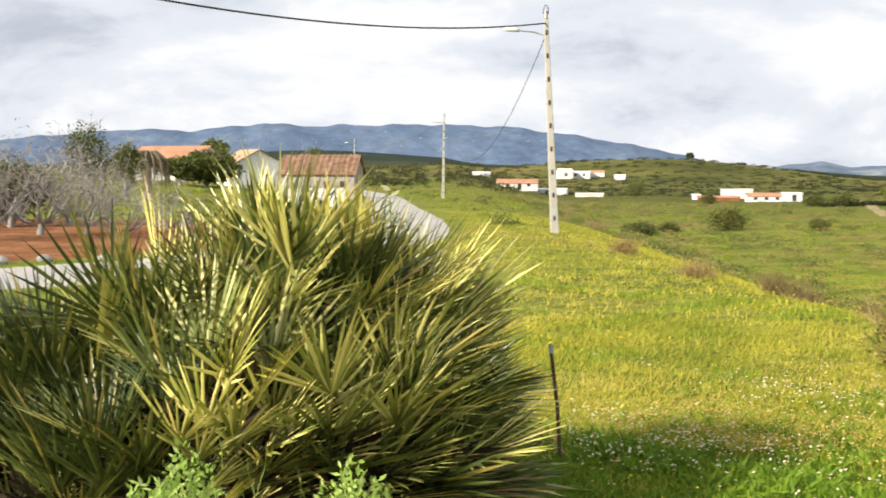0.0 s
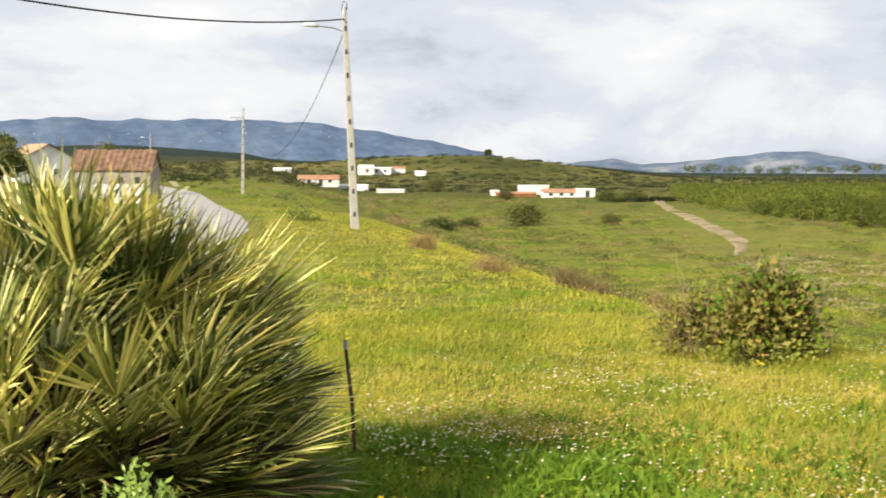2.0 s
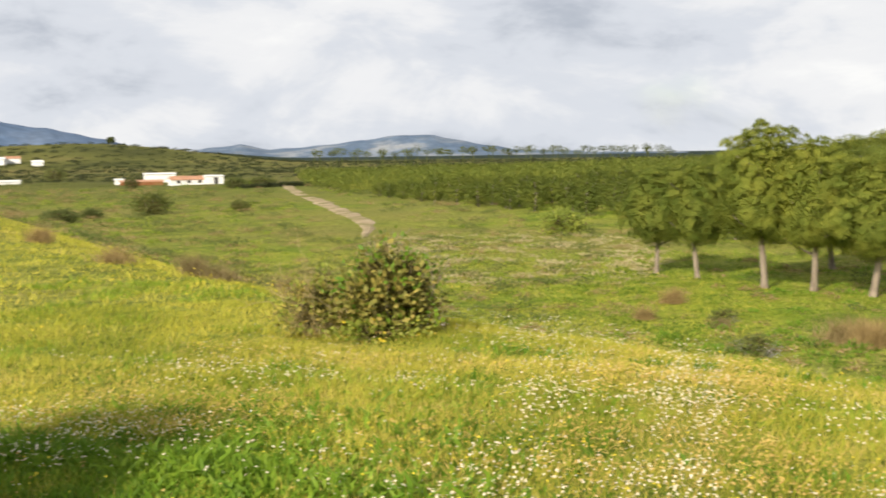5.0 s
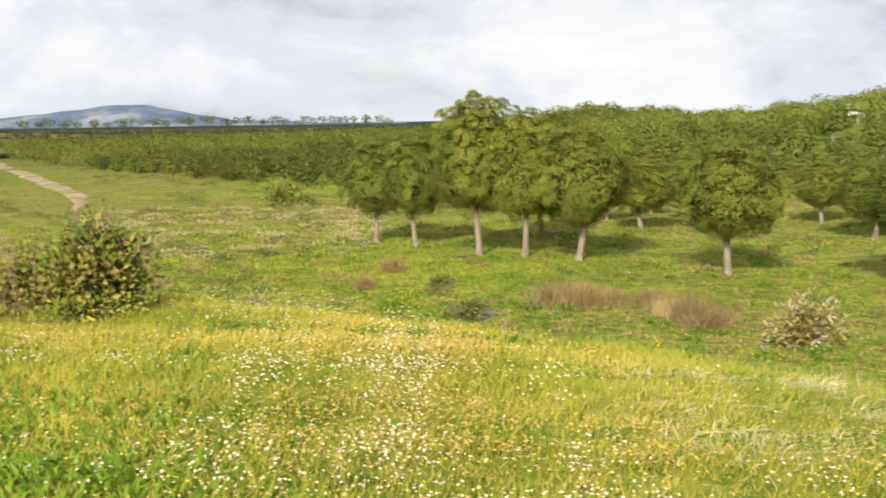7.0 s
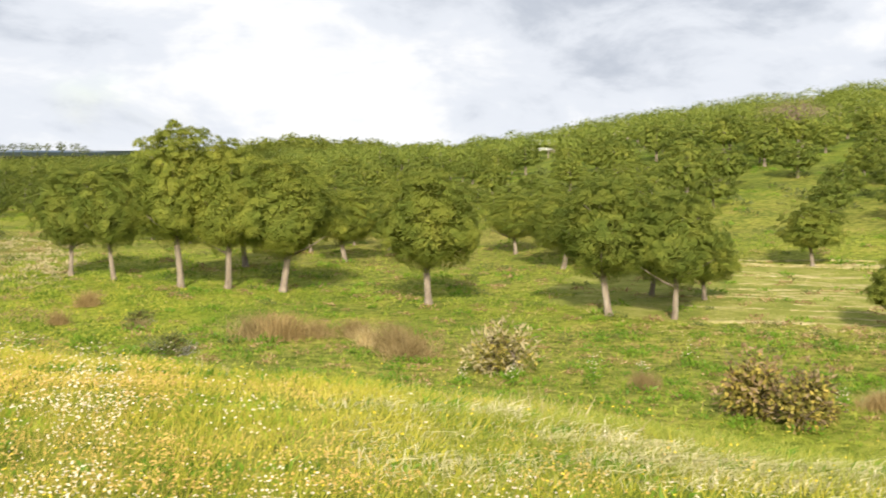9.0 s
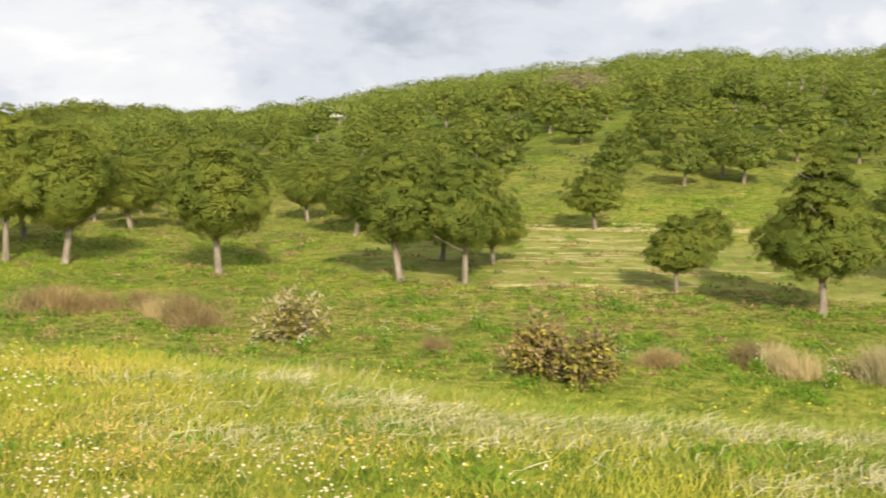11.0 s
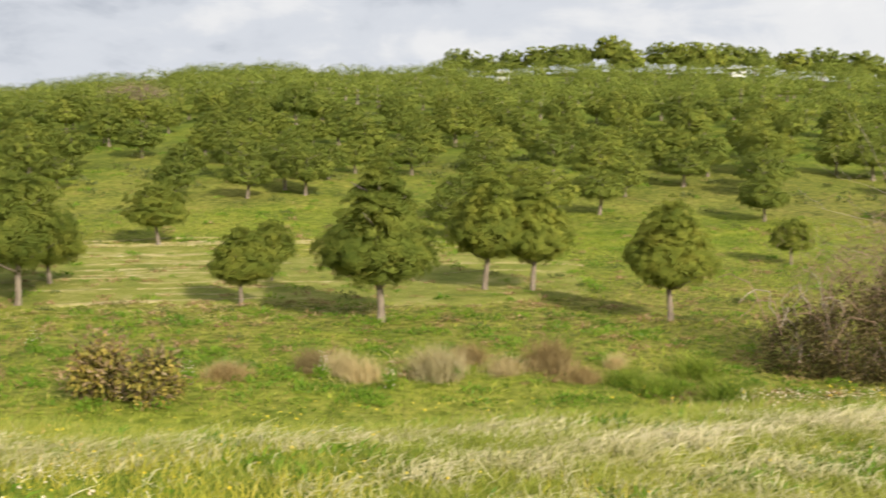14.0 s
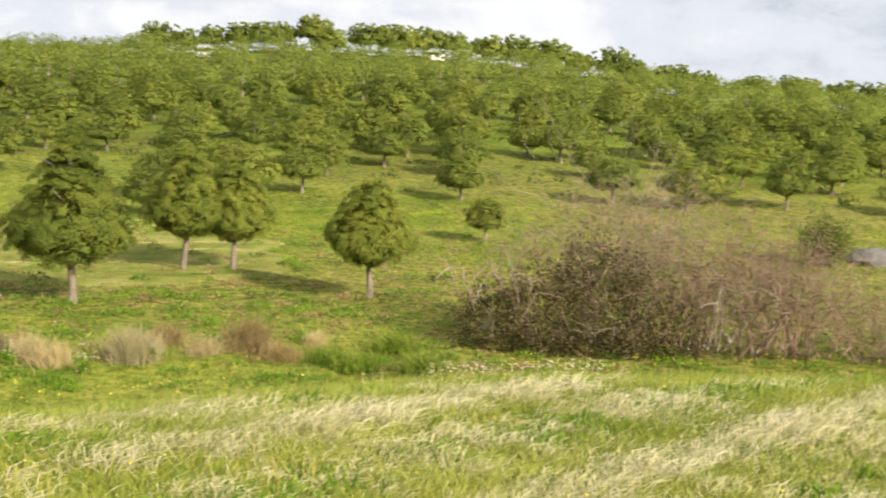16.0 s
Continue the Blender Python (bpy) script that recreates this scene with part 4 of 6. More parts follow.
# ---- bushes and weeds ----
def twigs(rg, n, spread, tall, thick, gens=2, lean=(0, 0), sides=4):
    """Woody stems fanning from the base, each forking into finer ones."""
    ch = []

    def grow(p, d, ln, r, gen):
        k = 5
        pts, q = [p], p
        for i in range(k):
            d = unit(d + rg.normal(0, 0.16, 3) + np.array([0, 0, 0.04]))
            q = q + d * ln / k
            pts.append(q)
        ch.append(tube(pts, np.linspace(r, r * 0.35, k + 1), sides))
        if gen:
            for j in range(4):
                i = rg.integers(1, k + 1)
                grow(pts[i], unit(d + rg.normal(0, 0.7, 3)), ln * rg.uniform(0.4, 0.65), r * 0.5, gen - 1)

    for i in range(n):
        a = rg.uniform(0, 6.283)
        sp = rg.uniform(0.15, 1.0)
        d = unit(np.array([math.cos(a) * spread * sp + lean[0], math.sin(a) * spread * sp + lean[1], tall]))
        grow(np.array([math.cos(a), math.sin(a), 0]) * 0.12 * spread - np.array([0, 0, 0.1]), d, tall * rg.uniform(0.65, 1.0), thick * rg.uniform(0.6, 1.1), gens)
    return join(ch)


def bush(name, x, y, w, deep, tall, leaves, mat, label, seed, leaf=(0.06, 0.035), stems=14, twig_mat=None, category="bush", group="", hollow=0.35, extra=None, stem_tall=0.85, lumps=0):
    rg = np.random.default_rng(seed)
    ob = thing(name, x, y, h(x, y), label, category, group, rg.uniform(0, 360) if w == deep else 0)
    if stems:
        part("stemwork", mesh_from("stemwork", *twigs(rg, stems, w / tall * 0.6, tall * stem_tall, 0.012 * max(tall, 0.6), 2, sides=3), twig_mat or MAT_TWIG), ob)
    if lumps:
        blobs = []
        for k in range(lumps):
            a, q = k * 2.4 + seed, math.sqrt((k + 0.5) / lumps)
            r = rg.uniform(0.30, 0.48)
            z = tall * rg.uniform(0.25, 0.78) * (1.1 - 0.5 * q)
            blobs.append(leafy(rg, leaves // lumps, (w * r * 0.75, deep * r * 0.75, tall * r * 0.7), (w * 0.36 * q * math.cos(a), deep * 0.36 * q * math.sin(a), z), leaf[0], leaf[1], 0.2))
        part("foliage", mesh_from("foliage", *join(blobs), mat), ob)
    else:
        part("foliage", mesh_from("foliage", *leafy(rg, leaves, (w / 2, deep / 2, tall * 0.55), (0, 0, tall * 0.45), leaf[0], leaf[1], hollow), mat), ob)
    # dark leaves fill the inside and stand in for its shade
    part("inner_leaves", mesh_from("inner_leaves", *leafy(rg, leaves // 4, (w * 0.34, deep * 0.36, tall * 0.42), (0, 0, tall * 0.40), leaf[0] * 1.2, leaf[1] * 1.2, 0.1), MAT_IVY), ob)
    if extra:
        n, mat2, size, nm = extra
        part(nm, mesh_from(nm, *leafy(rg, n, (w / 2 * 1.05, deep / 2 * 1.05, tall * 0.55), (0, 0, tall * 0.42), size[0], size[1], 0.7), mat2), ob)
    return ob


def at(az, d):
    return polar(az, d)


# bramble on the shelf, its low greener neighbour, and weeds before the palm
bush("bramble_bush", 4.60, 10.05, 0.92, 0.80, 0.86, 3600, MAT_BRAMBLE, "tangled bramble bush with yellowing leaves in the meadow", 3, (0.066, 0.042), 10, extra=(500, MAT_LUSH, (0.055, 0.035), "new_leaves"), stem_tall=0.85, lumps=14)
bush("bramble_bush", 4.12, 10.45, 0.80, 0.66, 0.60, 1300, MAT_BRAMBLE, "lower thin bramble bush with pale dry stems", 4, (0.050, 0.030), 30, MAT_RUSH_PALE, extra=(420, MAT_GREENGRASS, (0.045, 0.03), "new_leaves"), stem_tall=1.1, lumps=8)
bush("wild_chard", 4.42, 9.78, 0.95, 0.5, 0.20, 900, MAT_GREENGRASS, "fresh green broad-leaved weeds at the bramble's foot", 31, (0.045, 0.03), 0, category="weed", extra=(60, MAT_YELLOW, (0.03, 0.025), "yellow_blossom"))
bush("wormwood_plant", -0.84, 3.82, 0.36, 0.36, 0.66, 8000, MAT_MALLOW, "soft light green feathery weed before the palm", 5, (0.030, 0.013), 6, MAT_MALLOW, "weed", "weeds before the palm", 0.2)
bush("wormwood_plant", -0.29, 4.0, 0.30, 0.30, 0.58, 5500, MAT_MALLOW, "soft light green feathery weed before the palm", 6, (0.030, 0.013), 6, MAT_MALLOW, "weed", "weeds before the palm", 0.2)
bush("wormwood_plant", -0.52, 3.75, 0.34, 0.34, 0.42, 3000, MAT_MALLOW, "low light green feathery weed before the palm", 7, (0.024, 0.010), 5, MAT_MALLOW, "weed", "weeds before the palm", 0.2)
bush("wormwood_plant", -1.55, 4.1, 0.36, 0.36, 0.40, 2400, MAT_MALLOW, "low light green feathery weed before the palm", 9, (0.024, 0.010), 5, MAT_MALLOW, "weed", "weeds before the palm", 0.2)

# bushes along the foot of the bank: bearing, distance, width, height
x, y = at(68.5, 22.1)
bush("thorn_bush", x, y, 1.15, 0.95, 1.15, 1300, MAT_BRAMBLE, "brown-green thorn bush with withered leaves at the foot of the bank", 21, (0.11, 0.060), 12, MAT_BRANCH, extra=(420, MAT_BROWNLEAF, (0.13, 0.06), "dry_leaves"), lumps=9)
x, y = at(70.9, 21.6)
bush("thorn_bush", x, y, 1.25, 0.95, 1.05, 1300, MAT_BRAMBLE, "brown-green thorn bush with withered leaves at the foot of the bank", 22, (0.11, 0.060), 12, MAT_BRANCH, extra=(300, MAT_BROWNLEAF, (0.13, 0.050), "dry_leaves"), lumps=9)
x, y = at(56.75, 25.6)
bush("thorn_bush", x, y, 1.7, 1.1, 1.05, 1000, MAT_BRAMBLE, "thorn bush hung with pale dry grass", 23, (0.10, 0.05), 12, MAT_TWIG, extra=(420, MAT_RUSH_PALE, (0.16, 0.05), "dry_leaves"), lumps=9)
x, y = at(41.35, 28.2)
bush("low_shrub", x, y, 1.0, 0.8, 0.55, 700, MAT_SCRUB, "low dark shrub with pale dead twigs", 24, (0.07, 0.04), 18, MAT_GREYBARK)
x, y = at(39.8, 33.4)
bush("low_shrub", x, y, 0.9, 0.6, 0.35, 400, MAT_SCRUB, "low dark shrub with pale dead twigs", 25, (0.07, 0.04), 18, MAT_GREYBARK)
x, y = at(30.9, 30.5)
bush("low_shrub", x, y, 0.9, 0.5, 0.30, 420, MAT_RUSH, "flattened dry brown shrub on the brink", 26, (0.06, 0.03), 16, MAT_TWIG)
x, y = at(115.1, 45.0)
bush("green_shrub", x, y, 2.0, 1.8, 1.75, 2600, MAT_PINE_DARK, "dense round green shrub on the open slope", 27, (0.12, 0.07), 10)

# the great tangle of bare branches and ivy
x, y = at(105.5, 26.0)
tangle = thing("bare_thicket", x, y, h(x, y) - 0.15, "big thicket of leafless grey branches over dark ivy", "thicket", turn=-15)
rg = np.random.default_rng(77)
for cx, cy, n, sp, tall in ((0.1, 1.0, 14, 1.6, 2.3), (0.3, -0.3, 16, 1.3, 3.3), (0.2, -1.9, 20, 1.5, 3.0), (0.2, -3.1, 22, 1.5, 2.9), (0.4, -4.3, 20, 1.5, 2.7), (0.5, -5.8, 18, 1.9, 1.7), (0.6, -7.2, 14, 1.9, 1.5)):
    part("branchwork", mesh_from("branchwork", *twigs(rg, n, sp, tall, 0.015, 2, (0, 0), 3), MAT_ROSETWIG if cy < -1 else MAT_BRANCH), tangle, m=pose(cx, cy, 0))
    twn = 600 if cy > -1 else 900
    v, f = blades(np.array([cx, cy, tall * 0.55]) + rg.normal(size=(twn, 3)) * np.array([0.6, 0.8, tall * 0.20]), ball(rg, twn) + np.array([0, 0, 0.45]), rg.uniform(0.25, 0.6, twn), rg.uniform(0.006, 0.012, twn), rg)
    tagged(part("twigwork", mesh_from("twigwork", v, f, MAT_ROSETWIG), tangle), kind="stuff")
for cx, cy, w, tall, n in ((-0.3, 2.25, 0.80, 1.55, 3600), (-0.4, 1.2, 1.00, 2.05, 4800), (-0.2, 0.15, 1.05, 2.65, 5600), (-0.2, -0.75, 0.85, 2.25, 3400), (-0.1, -1.5, 0.70, 1.45, 1600)):
    part("ivy", mesh_from("ivy", *leafy(rg, n, (w, w, tall * 0.55), (cx, cy, tall * 0.42), 0.070, 0.042, 0.55), MAT_IVY), tangle, "dark olive ivy leaves")
part("branchwork", mesh_from("branchwork", *twigs(rg, 12, 0.9, 4.4, 0.016, 2, (0, 0), 3), MAT_BARE), tangle, m=pose(0.2, -0.9, 0))
for cy, z, sy_, sz, twn in ((-0.5, 2.7, 1.1, 0.5, 2200), (-3.2, 1.7, 1.5, 0.55, 3200), (0.9, 2.1, 0.9, 0.35, 900)):
    v, f = blades(np.array([0.2, cy, z]) + rg.normal(size=(twn, 3)) * np.array([0.7, sy_, sz]), ball(rg, twn) + np.array([0, 0, 0.5]), rg.uniform(0.25, 0.65, twn), rg.uniform(0.006, 0.012, twn), rg)
    tagged(part("twigwork", mesh_from("twigwork", v, f, MAT_ROSETWIG), tangle), kind="stuff")
# pale dead canes arch over its outside
for k in range(84):
    a, cy0 = rg.uniform(0, 6.283), rg.uniform(-5.0, 2.8)
    top = np.interp(cy0, [-5, -2, 1, 2.8], [1.5, 1.8, 2.2, 1.7]) * rg.uniform(0.5, 1.0)
    reach = rg.uniform(0.7, 1.7)
    q = np.linspace(0, 1, 8)
    pts = np.stack([-0.2 + math.cos(a) * reach * q, cy0 + math.sin(a) * reach * q, 0.45 + top * np.sin(q * rg.uniform(1.7, 2.7))], 1) + rg.normal(0, 0.07, (8, 3))
    part("cane", mesh_from("cane", *tube(pts, np.linspace(0.018, 0.008, 8), 4), MAT_ROSETWIG if k % 3 else MAT_BARE), tangle)

# tussocks of dry grass and rushes
def tussock_mesh(seed, n, w, tall, mat, lean=0.3):
    rg = np.random.default_rng(seed)
    b = rg.normal(size=(n, 3)) * np.array([w * 0.22, w * 0.22, 0])
    d = np.concatenate([rg.normal(size=(n, 2)) * lean, np.ones((n, 1))], 1)
    bend = np.concatenate([d[:, :2] * 1.0 + np.array([[0.25, -0.2]]), 0.35 * np.ones((n, 1))], 1)
    return mesh_from("tuft", *blades(b, d, tall * (0.25 + 0.85 * rg.random(n) ** 1.3), 0.009 * rg.uniform(0.6, 1.2, n), rg, bend), mat)


TUSS = {"brown": [tussock_mesh(1, 900, 0.85, 0.72, MAT_RUSH, 0.30), tussock_mesh(2, 900, 1.1, 0.56, MAT_RUSH, 0.38)],
        "pale": [tussock_mesh(3, 900, 0.9, 0.80, MAT_RUSH_PALE, 0.30), tussock_mesh(4, 900, 1.1, 0.66, MAT_RUSH_PALE, 0.40)],
        "dark": [tussock_mesh(5, 900, 0.9, 0.6, MAT_FIELD, 0.5)]}
TUSS_LABEL = {"brown": "tussock of dry brown grass at the field's edge", "pale": "tussock of pale seeding grass leaning in the wind", "dark": "dark green tussock of rushes"}
tuft_spots = [(37.5, 37.0, "brown", 1.0), (45.3, 30.3, "brown", 1.6), (46.3, 29.6, "brown", 1.4), (47.8, 30.0, "brown", 1.2), (51.7, 28.1, "brown", 1.45), (52.4, 27.5, "brown", 1.45), (49.8, 30.0, "brown", 1.0), 
              (39.7, 32.3, "brown", 0.7), (36.2, 33.9, "brown", 0.8), (74.1, 23.3, "brown", 0.9), (79.5, 23.7, "pale", 1.1), (80.5, 23.2, "pale", 1.2), (78.1, 24.1, "brown", 1.0), (84.0, 23.7, "pale", 1.4), 
              (85.5, 24.8, "brown", 0.9), (87.2, 23.9, "pale", 1.05), (89.2, 24.7, "brown", 1.3), (90.8, 23.6, "brown", 0.85), (92.3, 24.9, "pale", 0.7), (92.9, 23.5, "dark", 0.9), (94.5, 22.9, "dark", 1.0), 
              (97.5, 22.7, "dark", 1.2), (63.5, 24.3, "brown", 0.8), (11.8, 21.0, "brown", 0.75), (15.3, 19.8, "brown", 0.7), (16.5, 19.5, "brown", 0.7), (19.5, 24.0, "brown", 0.9), (20.6, 15.5, "brown", 0.75), 
              (8.5, 28.0, "brown", 0.8), (25.6, 14.6, "brown", 0.7), (96.0, 24.6, "dark", 1.2), (89.4, 24.3, "brown", 1.0), (84.0, 23.2, "pale", 1.5), (74.1, 23.6, "pale", 0.9), (50.4, 28.8, "pale", 1.0), 
              (21.4, 11.3, "pale", 0.6), (21.0, 11.5, "pale", 0.55)]
for k, (az, d, kind, s) in enumerate(tuft_spots):
    x, y = at(az, d)
    t = thing("grass_tussock", x, y, h(x, y), TUSS_LABEL[kind], "tussock", kind + " tussocks", k * 40 % 360)
    me = TUSS[kind][k % len(TUSS[kind])]
    s *= 0.72 if kind == "pale" else 0.9
    part("tuft", me, t, m=Matrix.Diagonal((s, s, s * 0.9, 1)))


# ---- meadow ----
def scatter(rg, n, az0, az1, d0, d1, keep):
    az = np.radians(rg.uniform(az0, az1, n))
    d = np.sqrt(rg.uniform(d0 * d0, d1 * d1, n))
    x, y = d * np.sin(az), d * np.cos(az)
    ok = keep(x, y, np.degrees(az), d, rg.random(n))
    x, y = x[ok], y[ok]
    return np.stack([x, y, height(x, y) - 0.01], 1)


def off_road(x, y):
    near_palm = ((x + 0.9) / 1.3) ** 2 + ((y - 5.4) / 0.8) ** 2 < 1
    kerb = np.interp(y, [9, 13.5, 17.5, 23, 32, 46, 62, 85, 108], [-28, -14, -6.8, -1.9, 0.75, 0.65, -0.6, -2.0, -3.3])
    return ~near_palm & ((x > kerb) | (y < 9))


def grass(name, label, pts, tall, wide, mat, seed, lean=0.35, wind=(0.25, -0.1), single=False):
    rg = np.random.default_rng(seed)
    n = len(pts)
    tall = tall * (0.75 + 0.55 * np.clip(wobble(pts[:, 0], pts[:, 1], 0.45, seed + 0.5), -0.9, 1))
    d = np.concatenate([rg.normal(size=(n, 2)) * lean, np.ones((n, 1))], 1)
    bend = np.concatenate([rg.normal(size=(n, 2)) * 0.5 + np.array([wind]) * 2, rg.uniform(-0.5, 0.3, (n, 1))], 1)
    if single:
        d[:, :2] += np.array([wind]) * rg.uniform(0.4, 1.4, (n, 1))
        v, f = blades(pts, d, tall * rg.uniform(0.45, 1.25, n), wide * rg.uniform(0.6, 1.4, n), rg, single=True)
    else:
        v, f = blades(pts, d, tall * rg.uniform(0.45, 1.25, n), wide * rg.uniform(0.6, 1.4, n), rg, bend)
    return tagged(new(name, mesh_from(name, v, f, mat)), label, "grass", kind="stuff")


def shelf(x, y, over=1.5):
    return (x < bank_edge(y) + over) & off_road(x, y)


def pale_zone(x, y, az, d):
    return smooth((az - 48) / 16) * smooth((d - 5.2) / 1.6) + 0.8 * smooth((az - 78) / 10)


def golden(x, y, az):
    return np.exp(-((np.hypot(x, y) - 7.2 + 2.4 * smooth((az - 36) / 20)) / (2.6 - 1.2 * smooth((az - 36) / 20))) ** 2) * np.clip(0.55 + 0.6 * wobble(x, y, 1.3, 3.0), 0, 1) * (0.4 + 0.6 * smooth((az - 8) / 14)) * (1 - 0.85 * smooth((az - 57) / 10))


def lush_zone(x, y):
    d, az = np.hypot(x, y), np.degrees(np.arctan2(x, y))
    near = smooth((7.5 - d) / 1.1) * (1 - smooth((az - 12) / 13)) * smooth((az + 4) / 6)
    return 0.9 * near + np.exp(-((x - 1.1) / 1.0) ** 2 - ((y - 5.6) / 1.0) ** 2) + np.exp(-((x - 4.6) / 0.7) ** 2 - ((y - 10.0) / 0.6) ** 2) * 0.8


def in_straw(x, y):
    return np.clip(1.5 - ((x - 38.5) / 8.5) ** 2 - ((y - 11.0) / 9.0) ** 2 + 0.5 * wobble(x, y, 1.2, 7.0), 0, 1)


rg = np.random.default_rng(101)
P = scatter(rg, 320000, -30, 132, 4.2, 14, lambda x, y, az, d, u: shelf(x, y) & (u > 0.8 * pale_zone(x, y, az, d)) & (u < 1.5 - 0.06 * d))
grass("meadow_grass", "short yellow-green spring grass of the verge", P, 0.11, 0.008, MAT_GRASS, 1, 0.5, single=True)
P = scatter(rg, 300000, 45, 132, 4.0, 10.5, lambda x, y, az, d, u: shelf(x, y, 0.1) & (u < pale_zone(x, y, az, d) * np.clip(0.22 + 1.0 * wobble(x, y, 0.55, 5.0) + 0.9 * wobble(x, y, 0.17, 2.0), 0.05, 1) * (1 - 0.8 * smooth((az - 98) / 6) * smooth((d - 7.0) / 1.5))))
grass("tall_pale_grass", "tall pale grass leaning in the wind", P, 0.17, 0.0045, MAT_PALEGRASS, 2, 0.75, (0.35, -0.75))
P = scatter(rg, 260000, 45, 132, 4.0, 10.5, lambda x, y, az, d, u: shelf(x, y, 2.0) & (u < 0.95 * pale_zone(x, y, az, d)))
grass("tall_green_grass", "tall green grass on the brink of the bank", P, 0.12, 0.0065, MAT_GREENGRASS, 3, 0.8, (0.15, -0.35), True)
P = scatter(rg, 80000, -8, 36, 4.4, 8.2, lambda x, y, az, d, u: shelf(x, y) & (u < lush_zone(x, y) + 0.03))
grass("lush_weeds", "lush dark green weeds in the palm's shade", P, 0.14, 0.020, MAT_LUSH, 4, 0.7, (0, 0))
P = scatter(rg, 55000, 8, 132, 3.4, 10, lambda x, y, az, d, u: shelf(x, y) & (wobble(x, y, 0.6, 9.0) + 0.45 * wobble(x, y, 0.2, 1.0) > 0.42 - 0.2 * smooth((az - 60) / 15)))
grass("green_clumps", "darker green clumps among the meadow grass", P, 0.11, 0.014, MAT_LUSH, 5, 0.6, (0.2, -0.2))
P = scatter(rg, 90000, -4, 50, 5.5, 20, lambda x, y, az, d, u: shelf(x, y, 0.5) & (wobble(x, y, 1.5, 4.0) + 0.5 * wobble(x, y, 0.5, 2.0) > 0.22))
grass("meadow_clover", "fresh green patches in the flowering meadow", P, 0.10, 0.016, MAT_CLOVER, 21, 0.7, (0, 0), True)
P = scatter(rg, 150000, -3, 42, 11, 60, lambda x, y, az, d, u: (x < bank_edge(y) + 25) & off_road(x, y) & (u < 1.35 - 0.02 * d))
grass("verge_grass", "yellow-green grass along the road verge", P, 0.12, 0.020, MAT_GRASS, 6, 0.6, single=True)
P = scatter(rg, 170000, 24, 130, 20, 58, lambda x, y, az, d, u: (x > bank_edge(y) + 9) & (wobble(x, y, 2.2, 6.0) > -0.6) & (u > 0.85 * in_straw(x, y)))
grass("field_grass", "green grass and herbs of the lower field", P, 0.16, 0.030, MAT_FIELD, 7, 0.8, (0, 0), True)
P = scatter(rg, 90000, 14, 130, 20, 75, lambda x, y, az, d, u: (x > bank_edge(y) + 6) & (wobble(x, y, 2.3, 8.0) + 0.5 * wobble(x, y, 0.7, 3.0) > 0.2))
grass("field_dry_grass", "dry straw-coloured grass of the lower field", P, 0.17, 0.022, MAT_RUSH, 8, 0.7, (0.1, 0), True)
P = scatter(rg, 110000, 2, 66, 3.4, 13, lambda x, y, az, d, u: shelf(x, y, 0.5) & (u < 0.10 + 0.75 * golden(x, y, az)))
grass("golden_grass", "golden ripening grass among the flowers", P, 0.10, 0.0042, MAT_GOLD, 9, 0.5, single=True)


P = scatter(rg, 150000, 24, 132, 7, 27, lambda x, y, az, d, u: (x > bank_edge(y) + 0.8) & (x < bank_edge(y) + 12.5) & (u < 0.75 + 0.4 * wobble(x, y, 1.1, 6.0)))
grass("bank_grass", "mixed green grass and herbs down the bank", P, 0.14, 0.016, MAT_FIELD, 10, 0.7, (0.1, -0.1), True)

P = scatter(rg, 120000, 30, 132, 7, 25, lambda x, y, az, d, u: (x > bank_edge(y) + 0.3) & (x < bank_edge(y) + 11.5) & (u < 1.2 * wobble(x, y, 0.8, 2.0) + 0.5 * wobble(x, y, 0.25, 4.0) - 0.1))
grass("bank_dry_grass", "tufts of pale dry grass down the bank", P, 0.20, 0.009, MAT_RUSH_PALE, 18, 0.6, (0.2, -0.3), True)

P = scatter(rg, 130000, 58, 88, 30, 52, lambda x, y, az, d, u: u < in_straw(x, y) * np.clip(0.55 + 0.9 * wobble(x, 3 * y, 0.9, 5.0), 0.05, 1))
grass("stubble_straw", "short pale straw standing in the clearing", P, 0.10, 0.020, MAT_RUSH_PALE, 19, 0.9, (0.1, -0.2), True)


# flowers
def flowers(name, label, pts, size, mat, seed, sides=6, rise=(0.10, 0.20)):
    rg = np.random.default_rng(seed)
    n = len(pts)
    c = pts + np.stack([np.zeros(n), np.zeros(n), rg.uniform(*rise, n)], 1)
    nrm = unit(np.stack([rg.normal(0, 0.35, n) - 0.25, rg.normal(0, 0.35, n) - 0.1, np.ones(n)], 1))
    u = unit(np.cross(nrm, np.array([[0.3, 1.0, 0.1]])))
    w = np.cross(nrm, u)
    r = size * 0.5 * rg.uniform(0.7, 1.25, n)
    a = np.linspace(0, 6.2832, sides, endpoint=False)
    ring = c[:, None] + r[:, None, None] * (np.cos(a)[None, :, None] * u[:, None] + np.sin(a)[None, :, None] * w[:, None]) + 0.15 * r[:, None, None] * nrm[:, None]
    v = np.concatenate([c[:, None], ring], 1).reshape(-1, 3)
    k = sides + 1
    f = np.concatenate([np.arange(n)[:, None] * k + np.array([[0, 1 + j, 1 + (j + 1) % sides]]) for j in range(sides)], 0)
    return tagged(new(name, mesh_from(name, v, f, mat)), label, "flowers", kind="stuff")


